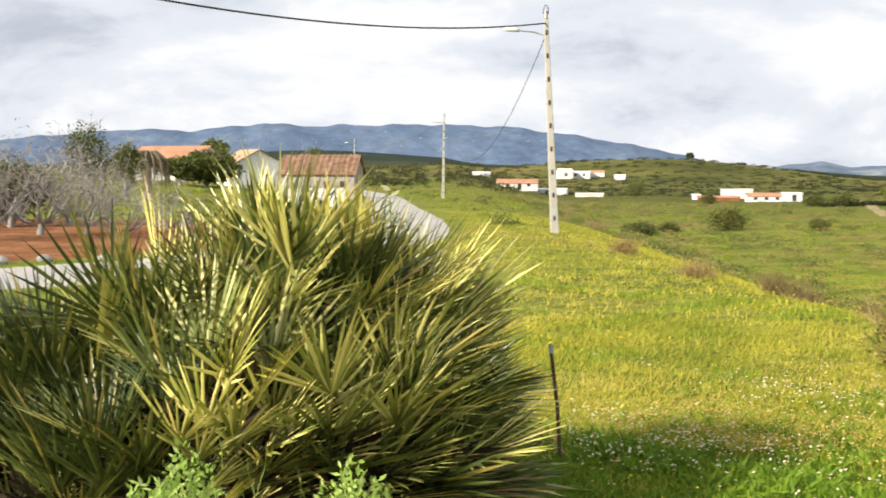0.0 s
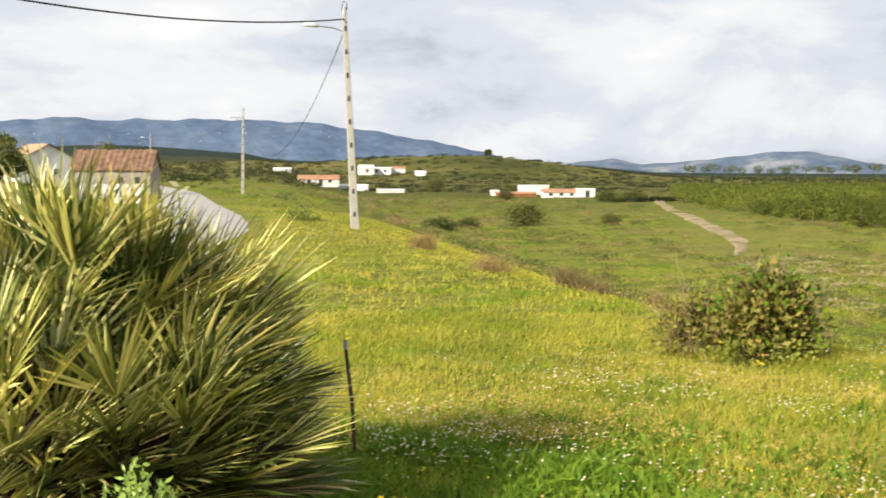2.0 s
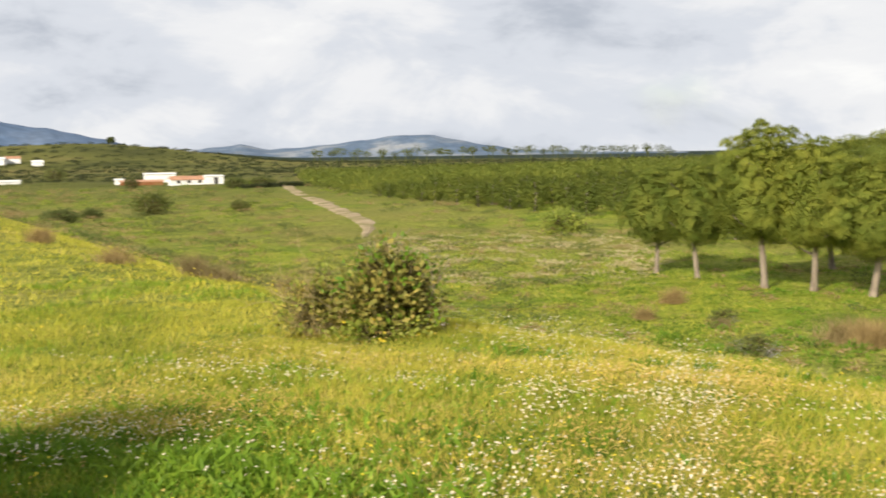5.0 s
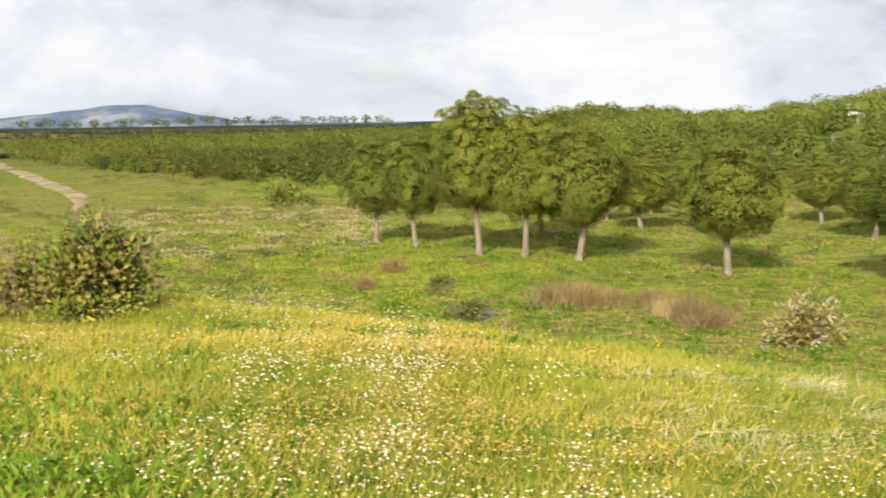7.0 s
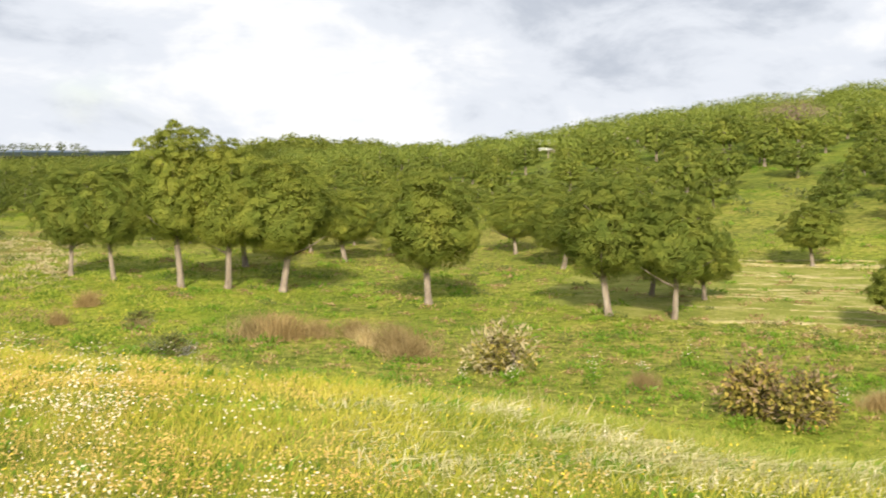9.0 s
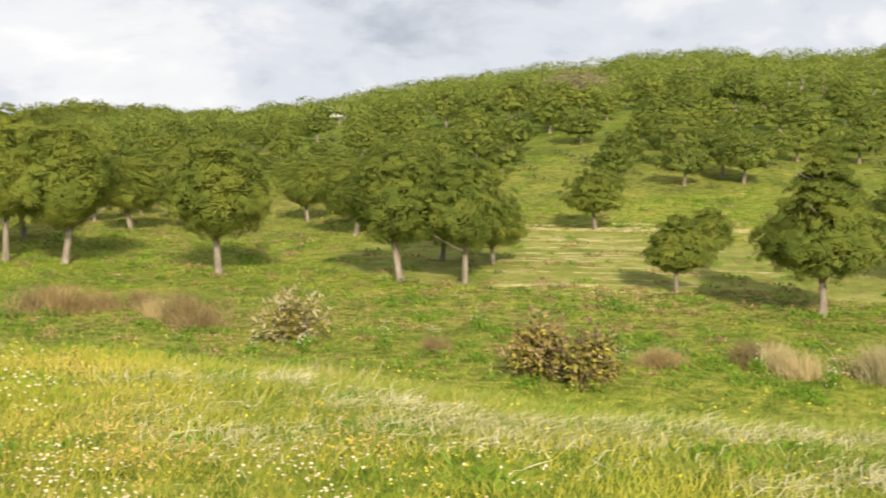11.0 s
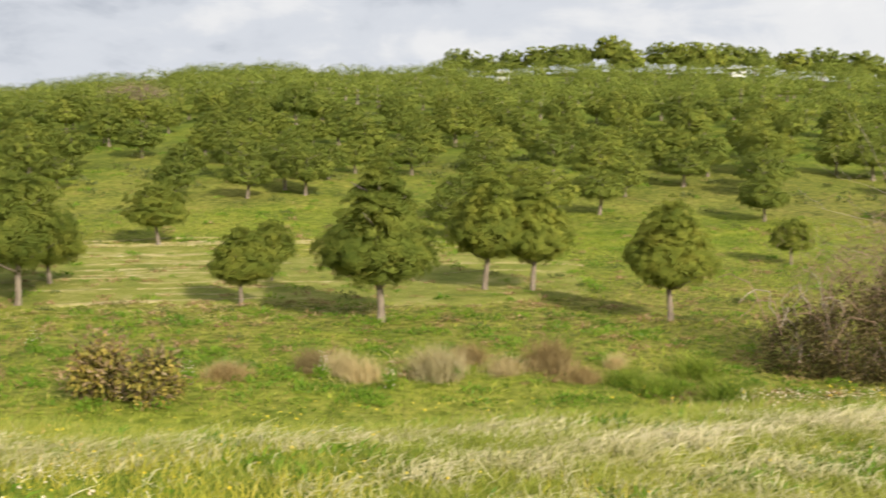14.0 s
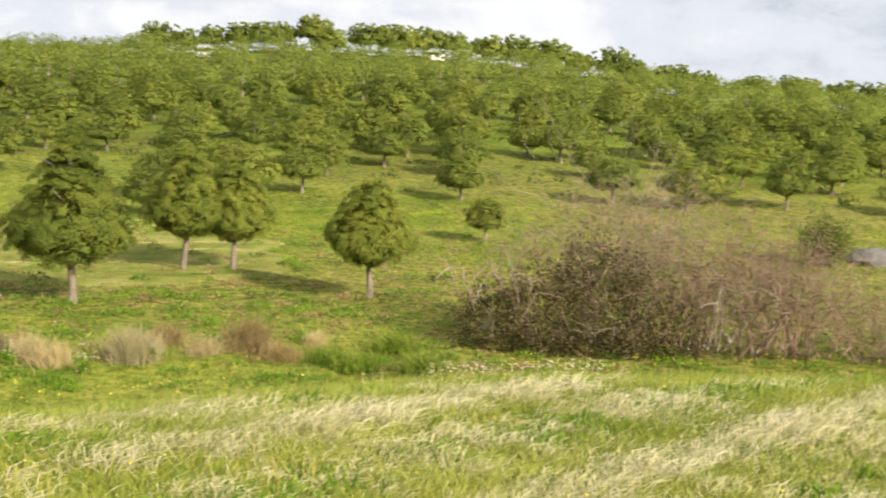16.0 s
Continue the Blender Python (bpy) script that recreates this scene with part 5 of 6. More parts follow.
def bloom(x, y):
    far = smooth((np.degrees(np.arctan2(x, y)) - 36) / 20)
    band = np.exp(-((np.hypot(x, y) - 7.3 + 2.5 * far) / (2.2 - 0.8 * far)) ** 2)
    return band * np.clip(0.02 + 1.2 * wobble(x, y, 1.1, 3.0) + 0.9 * wobble(x, y, 0.3, 7.0), 0, 1) * (1 - 0.95 * np.clip(lush_zone(x, y), 0, 1))


P = scatter(rg, 30000, 4, 70, 3.6, 13, lambda x, y, az, d, u: shelf(x, y, 0) & (u < 0.62 * bloom(x, y) * (1 - 0.85 * smooth((az - 58) / 10)) * (0.35 + 0.65 * smooth((az - 10) / 12))))
flowers("daisies", "white daisies scattered over the meadow", P, 0.0125, MAT_DAISY, 11, 5)
P = scatter(rg, 60000, 21, 46, 7, 14, lambda x, y, az, d, u: (x > bank_edge(y) - 1.3) & shelf(x, y, 0.5) & (u < np.clip(0.03 + 0.22 * wobble(x, y, 0.7, 4.0) + 0.18 * wobble(x, y, 0.25, 9.0), 0.01, 0.25) * smooth((46 - az) / 10) * smooth((az - 20) / 5)))
flowers("brink_daisies", "drift of cream-white daisies along the brink", P, 0.0125, MAT_DAISY, 14, 5, (0.08, 0.24))
P = scatter(rg, 22000, 0, 80, 3.6, 14, lambda x, y, az, d, u: shelf(x, y, 0) & (u < 0.06 + 0.6 * bloom(x + 0.5, y - 0.3) * (1 - 0.7 * smooth((az - 55) / 16))))
flowers("yellow_flowers", "small yellow flowers scattered over the meadow", P, 0.014, MAT_YELLOW, 12, 4)
P = scatter(rg, 150000, 4, 70, 3.6, 13, lambda x, y, az, d, u: shelf(x, y, 0) & (u < 1.0 * bloom(x - 0.4, y + 0.2) * (1 - 0.85 * smooth((az - 58) / 10))))
flowers("ripe_seed_heads", "orange-brown ripe seed heads in the meadow", P, 0.018, MAT_ORANGE, 13, 3, (0.08, 0.15))
P = scatter(rg, 60000, 6, 72, 3.6, 12, lambda x, y, az, d, u: shelf(x, y, 0) & (u < 1.1 * bloom(x + 0.3, y + 0.5) * (1 - 0.85 * smooth((az - 58) / 10))))
flowers("cream_flowers", "drifts of small cream flowers in the meadow", P, 0.0165, MAT_CREAM, 16, 4, (0.07, 0.15))
P = scatter(rg, 20000, 2, 26, 11, 45, lambda x, y, az, d, u: (x < bank_edge(y) + 3) & off_road(x, y) & (u < 0.08 + 0.25 * wobble(x, y, 3.0, 2.0)))
flowers("verge_flowers", "yellow flowers along the verge", P, 0.024, MAT_YELLOW, 14, 4)
P = scatter(rg, 4000, 48, 128, 5, 10, lambda x, y, az, d, u: shelf(x, y, 1) & (u < 0.14))
flowers("brink_flowers", "sparse small yellow flowers in the pale grass", P, 0.013, MAT_YELLOW, 15, 4, (0.12, 0.22))

P = scatter(rg, 900, 99, 107, 7.4, 9.2, lambda x, y, az, d, u: shelf(x, y, 1) & (x > bank_edge(y) - 1.4) & (u < 0.5 + 0.6 * wobble(x, y, 0.5, 4.0)))
flowers("white_brink_flowers", "drift of small white flowers on the brink", P, 0.012, MAT_CREAM, 17, 4, (0.10, 0.18))

# a sapling that stands up behind the palm, and dandelions at its foot
rgk = np.random.default_rng(61)
sap = thing("sapling", -0.27, 6.35, h(-0.27, 6.35), "thin young sapling with a few pale green leaves", "sapling")
part("stem", mesh_from("stem", *tube([(0, 0, -0.1), (0.02, 0, 0.8), (-0.01, 0.02, 1.56)], [0.012, 0.009, 0.004], 6), MAT_LUSH, True), sap)
for k in range(18):
    z = 1.12 + 0.025 * k
    a = k * 2.4
    v, f = blades(np.array([[0.0, 0.0, z]]), np.array([[math.cos(a), math.sin(a), 0.5]]), np.array([0.065]), np.array([0.032]), rgk)
    part("leaf", mesh_from("leaf", v, f, MAT_PALEGRASS), sap)
for x, y, s in ((0.70, 4.93, 0.06), (0.61, 4.98, 0.055), (0.78, 4.82, 0.05)):
    dan = thing("dandelion", x, y, h(x, y), "bright yellow dandelion in the lush weeds", "flower", "dandelions by the palm")
    part("stalk", mesh_from("stalk", *tube([(0, 0, -0.02), (0.005, 0, 0.12), (0.0, 0.01, 0.24)], [0.004, 0.004, 0.003], 5), MAT_LUSH), dan)
    v, f = blades(np.zeros((40, 3)) + np.array([0, 0.01, 0.24]), ball(rgk, 40) * np.array([1, 1, 0.5]) + np.array([0, -0.2, 0.3]), np.full(40, s * 0.55), np.full(40, 0.010), rgk)
    part("petals", mesh_from("petals", v, f, MAT_YELLOW), dan)

# flowering white spikes at the foot of the bank
for k, (az, d, s) in enumerate([(61.1, 24.2, 0.85), (63.4, 25.5, 0.5), (65.5, 27.2, 0.6), (78.6, 23.2, 0.55), (81.85, 22.4, 0.6), (84.8, 23.2, 0.5), (57.3, 24.2, 0.5), (54.9, 24.2, 0.4), (72.3, 23.0, 0.5)]):
    x, y = at(az, d)
    rgk = np.random.default_rng(400 + k)
    sp = thing("flower_spike", x, y, h(x, y), "tall plant with white flowers on thin stems", "flower", "white flower spikes")
    part("stalk", mesh_from("stalk", *tube([(0, 0, -0.1), (0.04, 0, 0.4 * s), (0.02, 0.03, 0.85 * s)], [0.016, 0.012, 0.006], 5), MAT_LUSH), sp)
    v, f = blades(np.array([0.02, 0.0, 0.55 * s]) + rgk.normal(size=(40, 3)) * np.array([0.12, 0.12, 0.2]) * s, ball(rgk, 40), 0.035 * np.ones(40), 0.03 * np.ones(40), rgk)
    part("blossom", mesh_from("blossom", v, f, MAT_DAISY), sp)
    v, f = blades(np.array([0.0, 0.0, 0.25 * s]) + rgk.normal(size=(90, 3)) * np.array([0.12, 0.12, 0.1]) * s, ball(rgk, 90) + np.array([0, 0, 0.6]), 0.14 * np.ones(90), 0.03 * np.ones(90), rgk)
    tagged(part("leafage", mesh_from("leafage", v, f, MAT_LUSH), sp), kind="stuff")

# ---- poles and cables ----
def concrete_pole(x, y, tall, lean, label, seed, lamp=True, width=0.26):
    ob = thing("utility_pole", x, y, h(x, y), label, "utility pole", "concrete poles")
    bm = bmesh.new()
    v = box(bm, -width / 2, width / 2, -width * 0.36, width * 0.36, -0.3, tall)
    for q in v:
        k = 1 - 0.52 * max(q.co.z, 0) / tall
        q.co.x = q.co.x * k + math.tan(radians(lean)) * q.co.z
        q.co.y *= k
    bmesh.ops.bevel(bm, geom=bm.edges[:], offset=0.015, segments=1, affect="EDGES")
    part("shaft", mesh_of("shaft", bm, MAT_CONCRETE), ob)
    n = 9
    for i in range(n):
        z = tall * (0.07 + 0.86 * i / (n - 1))
        k = 1 - 0.52 * z / tall
        # a dark raised plate stands for the shade in each step hole
        bm = bmesh.new()
        box(bm, -0.034, 0.034, -0.012, 0.008, -0.075, 0.075, 0.006)
        part("step_hole", mesh_of("step_hole", bm, MAT_DARK), ob, m=pose(math.tan(radians(lean)) * z, -width * 0.36 * k, z))
    tx = math.tan(radians(lean)) * tall
    # wire loop and insulator on the head
    a = np.linspace(-0.3, math.pi + 0.3, 12)
    loop = np.stack([tx + 0.075 * np.cos(a), 0 * a, tall + 0.16 + 0.2 * np.sin(a)], 1)
    part("wire_loop", mesh_from("wire_loop", *tube(loop, [0.014] * 12, 5), MAT_CABLE, True), ob)
    bm = bmesh.new()
    bmesh.ops.create_cone(bm, cap_ends=True, segments=10, radius1=0.07, radius2=0.055, depth=0.22, matrix=pose(tx, 0, tall + 0.08))
    part("insulator", mesh_of("insulator", bm, MAT_STEEL), ob)
    if lamp:
        arm = part("lamp_arm", mesh_from("lamp_arm", *tube([(tx, 0, tall - 0.55), (tx - 0.35, -0.05, tall - 0.44), (tx - 0.85, -0.1, tall - 0.40)], [0.025, 0.023, 0.02], 6), MAT_STEEL, True), ob)
        bm = bmesh.new()
        g = bmesh.ops.create_uvsphere(bm, u_segments=14, v_segments=8, radius=1.0)
        for q in g["verts"]:
            q.co = Vector((q.co.x * 0.26, q.co.y * 0.12, max(q.co.z, -0.35) * 0.10))
        part("lamp_head", mesh_of("lamp_head", bm, MAT_LAMP, True), arm, "pale street lamp head", pose(tx - 1.02, -0.11, tall - 0.39, 0, 4, 4))
    return ob


def cable(name, a, b, sag, r, label):
    t = np.linspace(0, 1, 40)
    p = np.array(a)[None] * (1 - t)[:, None] + np.array(b)[None] * t[:, None]
    p[:, 2] -= sag * 4 * t * (1 - t)
    return tagged(new(name, mesh_from(name, *tube(p, [r] * 40, 5), MAT_CABLE, True)), label, "cable")


px, py = polar(5.25, 36.9)
concrete_pole(px, py, 6.45, -2.7, "tall leaning concrete utility pole with a street lamp", 1)
qx, qy = polar(0.0, 100.0)
concrete_pole(qx, qy, 6.6, 0.8, "concrete utility pole with a lamp beside the road", 2)
rx, ry = polar(-4.15, 165.0)
concrete_pole(rx, ry, 6.4, 0.0, "distant concrete utility pole with a lamp", 3)
sx, sy = polar(-52, 18.0)
concrete_pole(sx, sy, 6.8, 0.0, "concrete utility pole beside the road", 4)
topx = px - math.tan(radians(2.7)) * 6.2
cable("power_cable", (topx, py, h(px, py) + 6.28), (sx, sy, h(sx, sy) + 6.5), 1.28, 0.022, "thick black overhead cable to the leaning pole")
cable("power_cable", (topx, py, h(px, py) + 5.95), (qx + 0.1, qy, h(qx, qy) + 6.3), 3.5, 0.012, "thin overhead cable between the two poles")
cable("power_cable", (qx, qy, h(qx, qy) + 6.3), (rx, ry, h(rx, ry) + 6.1), 1.2, 0.012, "thin overhead cable between the far poles")


# ---- houses ----
def house(name, x, y, w, d, wall, roof, turn, label, walls=MAT_WHITE, tiles=MAT_TILE, openings=(), chimney=False, group="", eave=0.18, sink=0.3):
    """A gabled house: ridge along its width w. openings: (side, offset, sill, width, height)."""
    ob = thing(name, x, y, h(x, y), label, "house", group, turn)
    bm = bmesh.new()
    a, b = w / 2, d / 2
    pts = [(-a, -b, -sink), (a, -b, -sink), (a, b, -sink), (-a, b, -sink), (-a, -b, wall), (a, -b, wall), (a, b, wall), (-a, b, wall), (-a, 0, wall + roof), (a, 0, wall + roof)]
    vs = [bm.verts.new(p) for p in pts]
    for f in ((0, 1, 5, 4), (2, 3, 7, 6), (1, 2, 6, 9, 5), (3, 0, 4, 8, 7), (3, 2, 1, 0), (4, 5, 9, 8), (8, 9, 6, 7)):
        bm.faces.new([vs[i] for i in f])
    part("wall", mesh_of("wall", bm, walls), ob)
    sl = roof / b
    for s in (-1, 1):
        bm = bmesh.new()
        n = max(8, int(w / 0.42))
        xs = np.linspace(-a - eave, a + eave, n * 4 + 1)
        for i, xx in enumerate(xs):
            wv = 0.035 * math.sin(i * math.pi / 2)
            for yy in (0.0, (b + eave)):
                z = wall + roof - sl * yy + 0.05 + wv
                bm.verts.new((xx, s * yy, z))
                bm.verts.new((xx, s * yy, z - 0.10))
        bm.verts.ensure_lookup_table()
        for i in range(len(xs) - 1):
            o, q = i * 4, (i + 1) * 4
            for f in ((o, q, q + 2, o + 2), (o + 1, o + 3, q + 3, q + 1), (o + 2, q + 2, q + 3, o + 3)):
                bm.faces.new([bm.verts[j] for j in (f if s < 0 else f[::-1])])
        bmesh.ops.recalc_face_normals(bm, faces=bm.faces[:])
        part("roof_slope", mesh_of("roof_slope", bm, tiles), ob)
    for side, off, sill, ow, oh in openings:
        frame_bm = bmesh.new()
        box(frame_bm, -ow / 2 - 0.06, ow / 2 + 0.06, -0.03, 0.05, -0.06, oh + 0.06, 0.01)
        pane_bm = bmesh.new()
        box(pane_bm, -ow / 2, ow / 2, -0.045, 0.02, 0, oh)
        m = {"front": pose(off, -b, sill), "back": pose(off, b, sill, 0, 0, 180), "right": pose(a, off, sill, 0, 0, 90), "left": pose(-a, off, sill, 0, 0, -90)}[side]
        win = part("window" if sill > 0.3 else "door", mesh_of("frame", frame_bm, walls), ob, m=m)
        part("pane", mesh_of("pane", pane_bm, MAT_DARK), win, "dark opening")
    if chimney:
        bm = bmesh.new()
        box(bm, a * 0.4, a * 0.4 + 0.5, -0.3, 0.2, wall + roof * 0.5, wall + roof + 0.7, 0.02)
        box(bm, a * 0.4 - 0.06, a * 0.4 + 0.56, -0.36, 0.26, wall + roof + 0.6, wall + roof + 0.72, 0.01)
        part("chimney", mesh_of("chimney", bm, walls), ob)
    return ob


hx, hy = polar(-5.65, 97.5)
house("old_stone_house", hx, hy, 5.9, 4.4, 2.05, 1.40, -6, "derelict plastered house with weathered brown roof tiles", MAT_PLASTER, MAT_TILE_OLD,
      [("front", 0.75, 0.95, 0.34, 0.46), ("front", 2.0, 0.95, 0.34, 0.46), ("left", 0.2, 1.0, 0.4, 0.5)])
hx, hy = polar(-9.0, 124.0)
house("village_house", hx, hy, 5.6, 5.6, 2.3, 1.45, -62, "white gabled house with a faded orange roof", MAT_WHITE, MAT_TILE_PALE, [("right", 0.6, 0.9, 0.5, 0.5), ("front", 0.5, 1.0, 0.5, 0.5)], group="village houses")
hx, hy = polar(-12.3, 138.0)
house("village_house", hx, hy, 8.5, 6.0, 2.4, 1.4, -20, "low white house with a bright orange tile roof", MAT_WHITE, MAT_TILE, [("front", 0.5, 1.0, 0.7, 0.9), ("front", -2.0, 0.0, 0.9, 1.9)], group="village houses")
hx, hy = polar(-7.2, 69.5)
wallob = thing("garden_wall", -7.1, 69.3, h(-7.1, 69.3), "low whitewashed garden wall in front of the house", "wall", turn=-4)
bm = bmesh.new()
box(bm, -1.7, 1.7, -0.12, 0.12, -0.2, 0.95, 0.02)
part("wall", mesh_of("wall", bm, MAT_WHITE), wallob)
bm = bmesh.new()
box(bm, -1.75, 1.75, -0.17, 0.17, 0.95, 1.03, 0.015)
part("coping", mesh_of("coping", bm, MAT_WHITE), wallob)

# farms across the valley
farms = [(3.47, 318, 12.2, 5.0, 2.2, 1.3, 6, "long white farmhouse with an orange tile roof", MAT_TILE, [("front", -2.6, 0.9, 0.9, 0.9), ("front", 0.4, 0.0, 1.0, 1.6), ("front", 2.8, 0.9, 0.9, 0.9)]),
         (5.1, 322, 9.7, 4.0, 1.7, 0.4, -8, "low white farm shed with a pale roof", MAT_WHITE, [("front", -1.0, 0.5, 0.8, 0.6)]),
         (6.85, 300, 7.7, 4.0, 0.9, 0.3, 4, "low white outbuilding in the fields", MAT_WHITE, []),
         (14.8, 262, 8.8, 5.0, 1.6, 0.8, 8, "white farmhouse with an orange tile roof", MAT_TILE, [("front", -2.2, 0.5, 0.8, 0.6), ("front", 0.0, 0.5, 0.8, 0.6), ("front", 2.2, 0.5, 0.8, 0.6)]),
         (15.95, 261, 4.4, 5.0, 2.0, 0.2, 8, "flat white farm building with a dark doorway", MAT_WHITE, [("front", 0.3, 0.0, 0.9, 1.3)]),
         (13.55, 290, 8.2, 4.0, 2.6, 0.3, 5, "long farm barn with a pale metal roof", MAT_WHITE, []),
         (12.75, 270, 10.5, 4.0, 0.9, 0.4, 0, "reddish earth-coloured farm shed", MAT_TILE, []),
         (11.75, 275, 2.2, 2.4, 1.5, 0.3, 0, "small white hut by the farm", MAT_WHITE, []),
         (1.8, 520, 8.8, 6.0, 2.0, 0.6, 0, "white house among distant fields", MAT_WHITE, []),
         (5.7, 560, 7.6, 7.0, 4.2, 1.6, 10, "large white hillside house", MAT_WHITE, [("front", 0, 1.2, 1.2, 1.4)]),
         (6.45, 565, 10.7, 6.0, 3.2, 1.0, -10, "white hillside house with a flat roof", MAT_WHITE, [("front", -2, 1.0, 1.2, 1.2), ("front", 2, 1.0, 1.2, 1.2)]),
         (7.2, 570, 7.8, 5.0, 3.0, 1.2, 0, "white hillside house with a reddish roof", MAT_TILE, []),
         (8.25, 540, 5.5, 5.0, 2.4, 0.9, 0, "small white hillside house", MAT_WHITE, [])]
for az, d, w, dp, wl_, rf, tn, lb, tl, op in farms:
    x, y = polar(az, d)
    house("farm_building", x, y, w * 0.85, dp, wl_ * 0.8, rf * 0.8, tn - az, lb, MAT_SOIL if "earth" in lb else MAT_WHITE, tl, op, group="farms across the valley")


# ---- trees and shrubs round the village ----
def leaf_tree(name, az, d, w, tall, low, leaves, leaf, mat, label, seed, category="tree"):
    x, y = polar(az, d)
    rg = np.random.default_rng(seed)
    ob = thing(name, x, y, h(x, y), label, category)
    part("trunk", mesh_from("trunk", *tube([(0, 0, -0.2), (0.05, 0, low), (0, 0.05, tall * 0.7)], [0.16, 0.13, 0.05], 7), MAT_GREYBARK, True), ob)
    part("branchwork", mesh_from("branchwork", *twigs(rg, 9, w / tall * 0.5, tall * 0.8, 0.05, 2), MAT_GREYBARK), ob)
    ch = []
    for k in range(18):
        d3 = ball(rg, 1)[0] * np.array([w * 0.30, w * 0.30, (tall - low) * 0.26])
        ch.append(leafy(rg, leaves // 12, np.array([w, w, tall - low]) * rg.uniform(0.17, 0.27), d3 + np.array([0, 0, (tall + low) / 2]), leaf[0], leaf[1], 0.3))
    part("crown", mesh_from("crown", *join(ch), mat), ob)
    return ob


leaf_tree("dark_tree", -16.1, 70, 2.7, 5.0, 1.0, 2000, (0.16, 0.08), MAT_TREE, "dark irregular evergreen tree behind the bare orchard", 1)
leaf_tree("dark_tree", -14.6, 78, 2.2, 3.6, 0.8, 1600, (0.20, 0.11), MAT_TREE, "smaller dark evergreen tree behind the orchard", 2)
leaf_tree("carob_tree", -11.0, 112, 6.6, 3.3, 0.2, 5200, (0.30, 0.18), MAT_TREE, "broad dense green carob tree near the houses", 3)
leaf_tree("carob_tree", -12.2, 109, 3.4, 2.5, 0.2, 2200, (0.30, 0.18), MAT_TREE, "dense green shrub tree near the houses", 4)
leaf_tree("round_tree", -10.6, 160, 4.4, 5.2, 1.5, 1600, (0.4, 0.25), MAT_SCRUB, "bright green round tree behind the roofs", 5)
leaf_tree("garden_tree", -6.15, 150, 2.6, 5.0, 2.0, 700, (0.35, 0.12), MAT_TREE, "sparse dark tree behind the old house", 6)
leaf_tree("hedge_tree", -19.6, 42, 2.8, 2.3, 0.1, 2600, (0.14, 0.08), MAT_TREE, "dark evergreen shrub behind the bare figs", 17)
leaf_tree("hedge_tree", -21.5, 44, 2.6, 2.9, 0.2, 2600, (0.14, 0.08), MAT_TREE, "dark evergreen at the edge of the orchard", 7)
leaf_tree("hedge_tree", -24.5, 47, 3.0, 3.2, 0.2, 2600, (0.14, 0.08), MAT_TREE, "dark evergreen at the edge of the orchard", 8)

# a dead palm with its skirt of hanging leaves
x, y = polar(-13.6, 82)
dead_palm = thing("dead_palm", x, y, h(x, y), "dead palm tree with a skirt of grey hanging fronds", "palm")
part("trunk", mesh_from("trunk", *tube([(0, 0, -0.2), (0, 0, 1.5), (0, 0, 3.0)], [0.28, 0.24, 0.22], 8), MAT_TWIG, True), dead_palm)
rg = np.random.default_rng(9)
for k in range(130):
    a = k * 2.39996
    rr = rg.uniform(0.75, 1.25)
    pts = [(0, 0, 3.0), (0.5 * math.cos(a) * rr, 0.5 * math.sin(a) * rr, 3.15), (1.05 * math.cos(a) * rr, 1.05 * math.sin(a) * rr, 2.6), (1.3 * math.cos(a) * rr, 1.3 * math.sin(a) * rr, 1.0 + rg.uniform(-0.5, 0.6))]
    part("frond", mesh_from("frond", *tube(pts, [0.025, 0.040, 0.045, 0.010], 4), MAT_DEADPALM), dead_palm)

# bare fig orchard
for k, (az, d, s) in enumerate([(-20.8, 32.5, 1.1), (-18.4, 35.0, 1.15), (-16.3, 35.0, 1.0), (-15.0, 34.0, 0.7), (-17.0, 42.0, 1.15), (-23.5, 33.0, 1.1), (-19.6, 41.0, 1.1), (-12.9, 38.0, 0.55)]):
    x, y = polar(az, d)
    rg = np.random.default_rng(200 + k)
    ob = thing("fig_tree", x, y, h(x, y), "leafless grey fig tree on red soil", "fruit tree", "bare orchard trees", k * 50)
    part("trunk", mesh_from("trunk", *tube([(0, 0, -0.2), (0.10, 0.02, 0.25 * s), (0.04, 0.08, 0.6 * s)], [0.10 * s, 0.08 * s, 0.06 * s], 7), MAT_FIG, True), ob)
    part("branchwork", mesh_from("branchwork", *twigs(rg, 13, 2.6, 1.75 * s, 0.034, 2, sides=3), MAT_FIG), ob, m=pose(0, 0, 0.40 * s))
    v, f = blades(np.array([0, 0, 1.6 * s]) + rg.normal(size=(340, 3)) * np.array([0.95, 0.95, 0.45]) * s, ball(rg, 340) + np.array([0, 0, 0.3]), rg.uniform(0.15, 0.4, 340), rg.uniform(0.012, 0.024, 340), rg)
    tagged(part("twigwork", mesh_from("twigwork", v, f, MAT_FIG), ob), kind="stuff")

for k, (x, y, s) in enumerate([(-8.3, 22.6, 0.2), (-8.9, 22.9, 0.14), (-7.6, 23.2, 0.16), (-9.6, 22.7, 0.22), (-6.7, 24.0, 0.14)]):
    bm = bmesh.new()
    bmesh.ops.create_icosphere(bm, subdivisions=2, radius=s)
    for v in bm.verts:
        v.co *= 1 + 0.25 * noise.noise(v.co * 4 + Vector((k, 0, 0)))
        v.co.z *= 0.6
    tagged(new("rock", mesh_of("rock", bm, MAT_STONE)), "pale grey rock on the road edge", "rock", "roadside rocks").matrix_basis = pose(x, y, h(x, y) + s * 0.3, 0, 0, k * 70)
x, y = polar(116.9, 46.5)
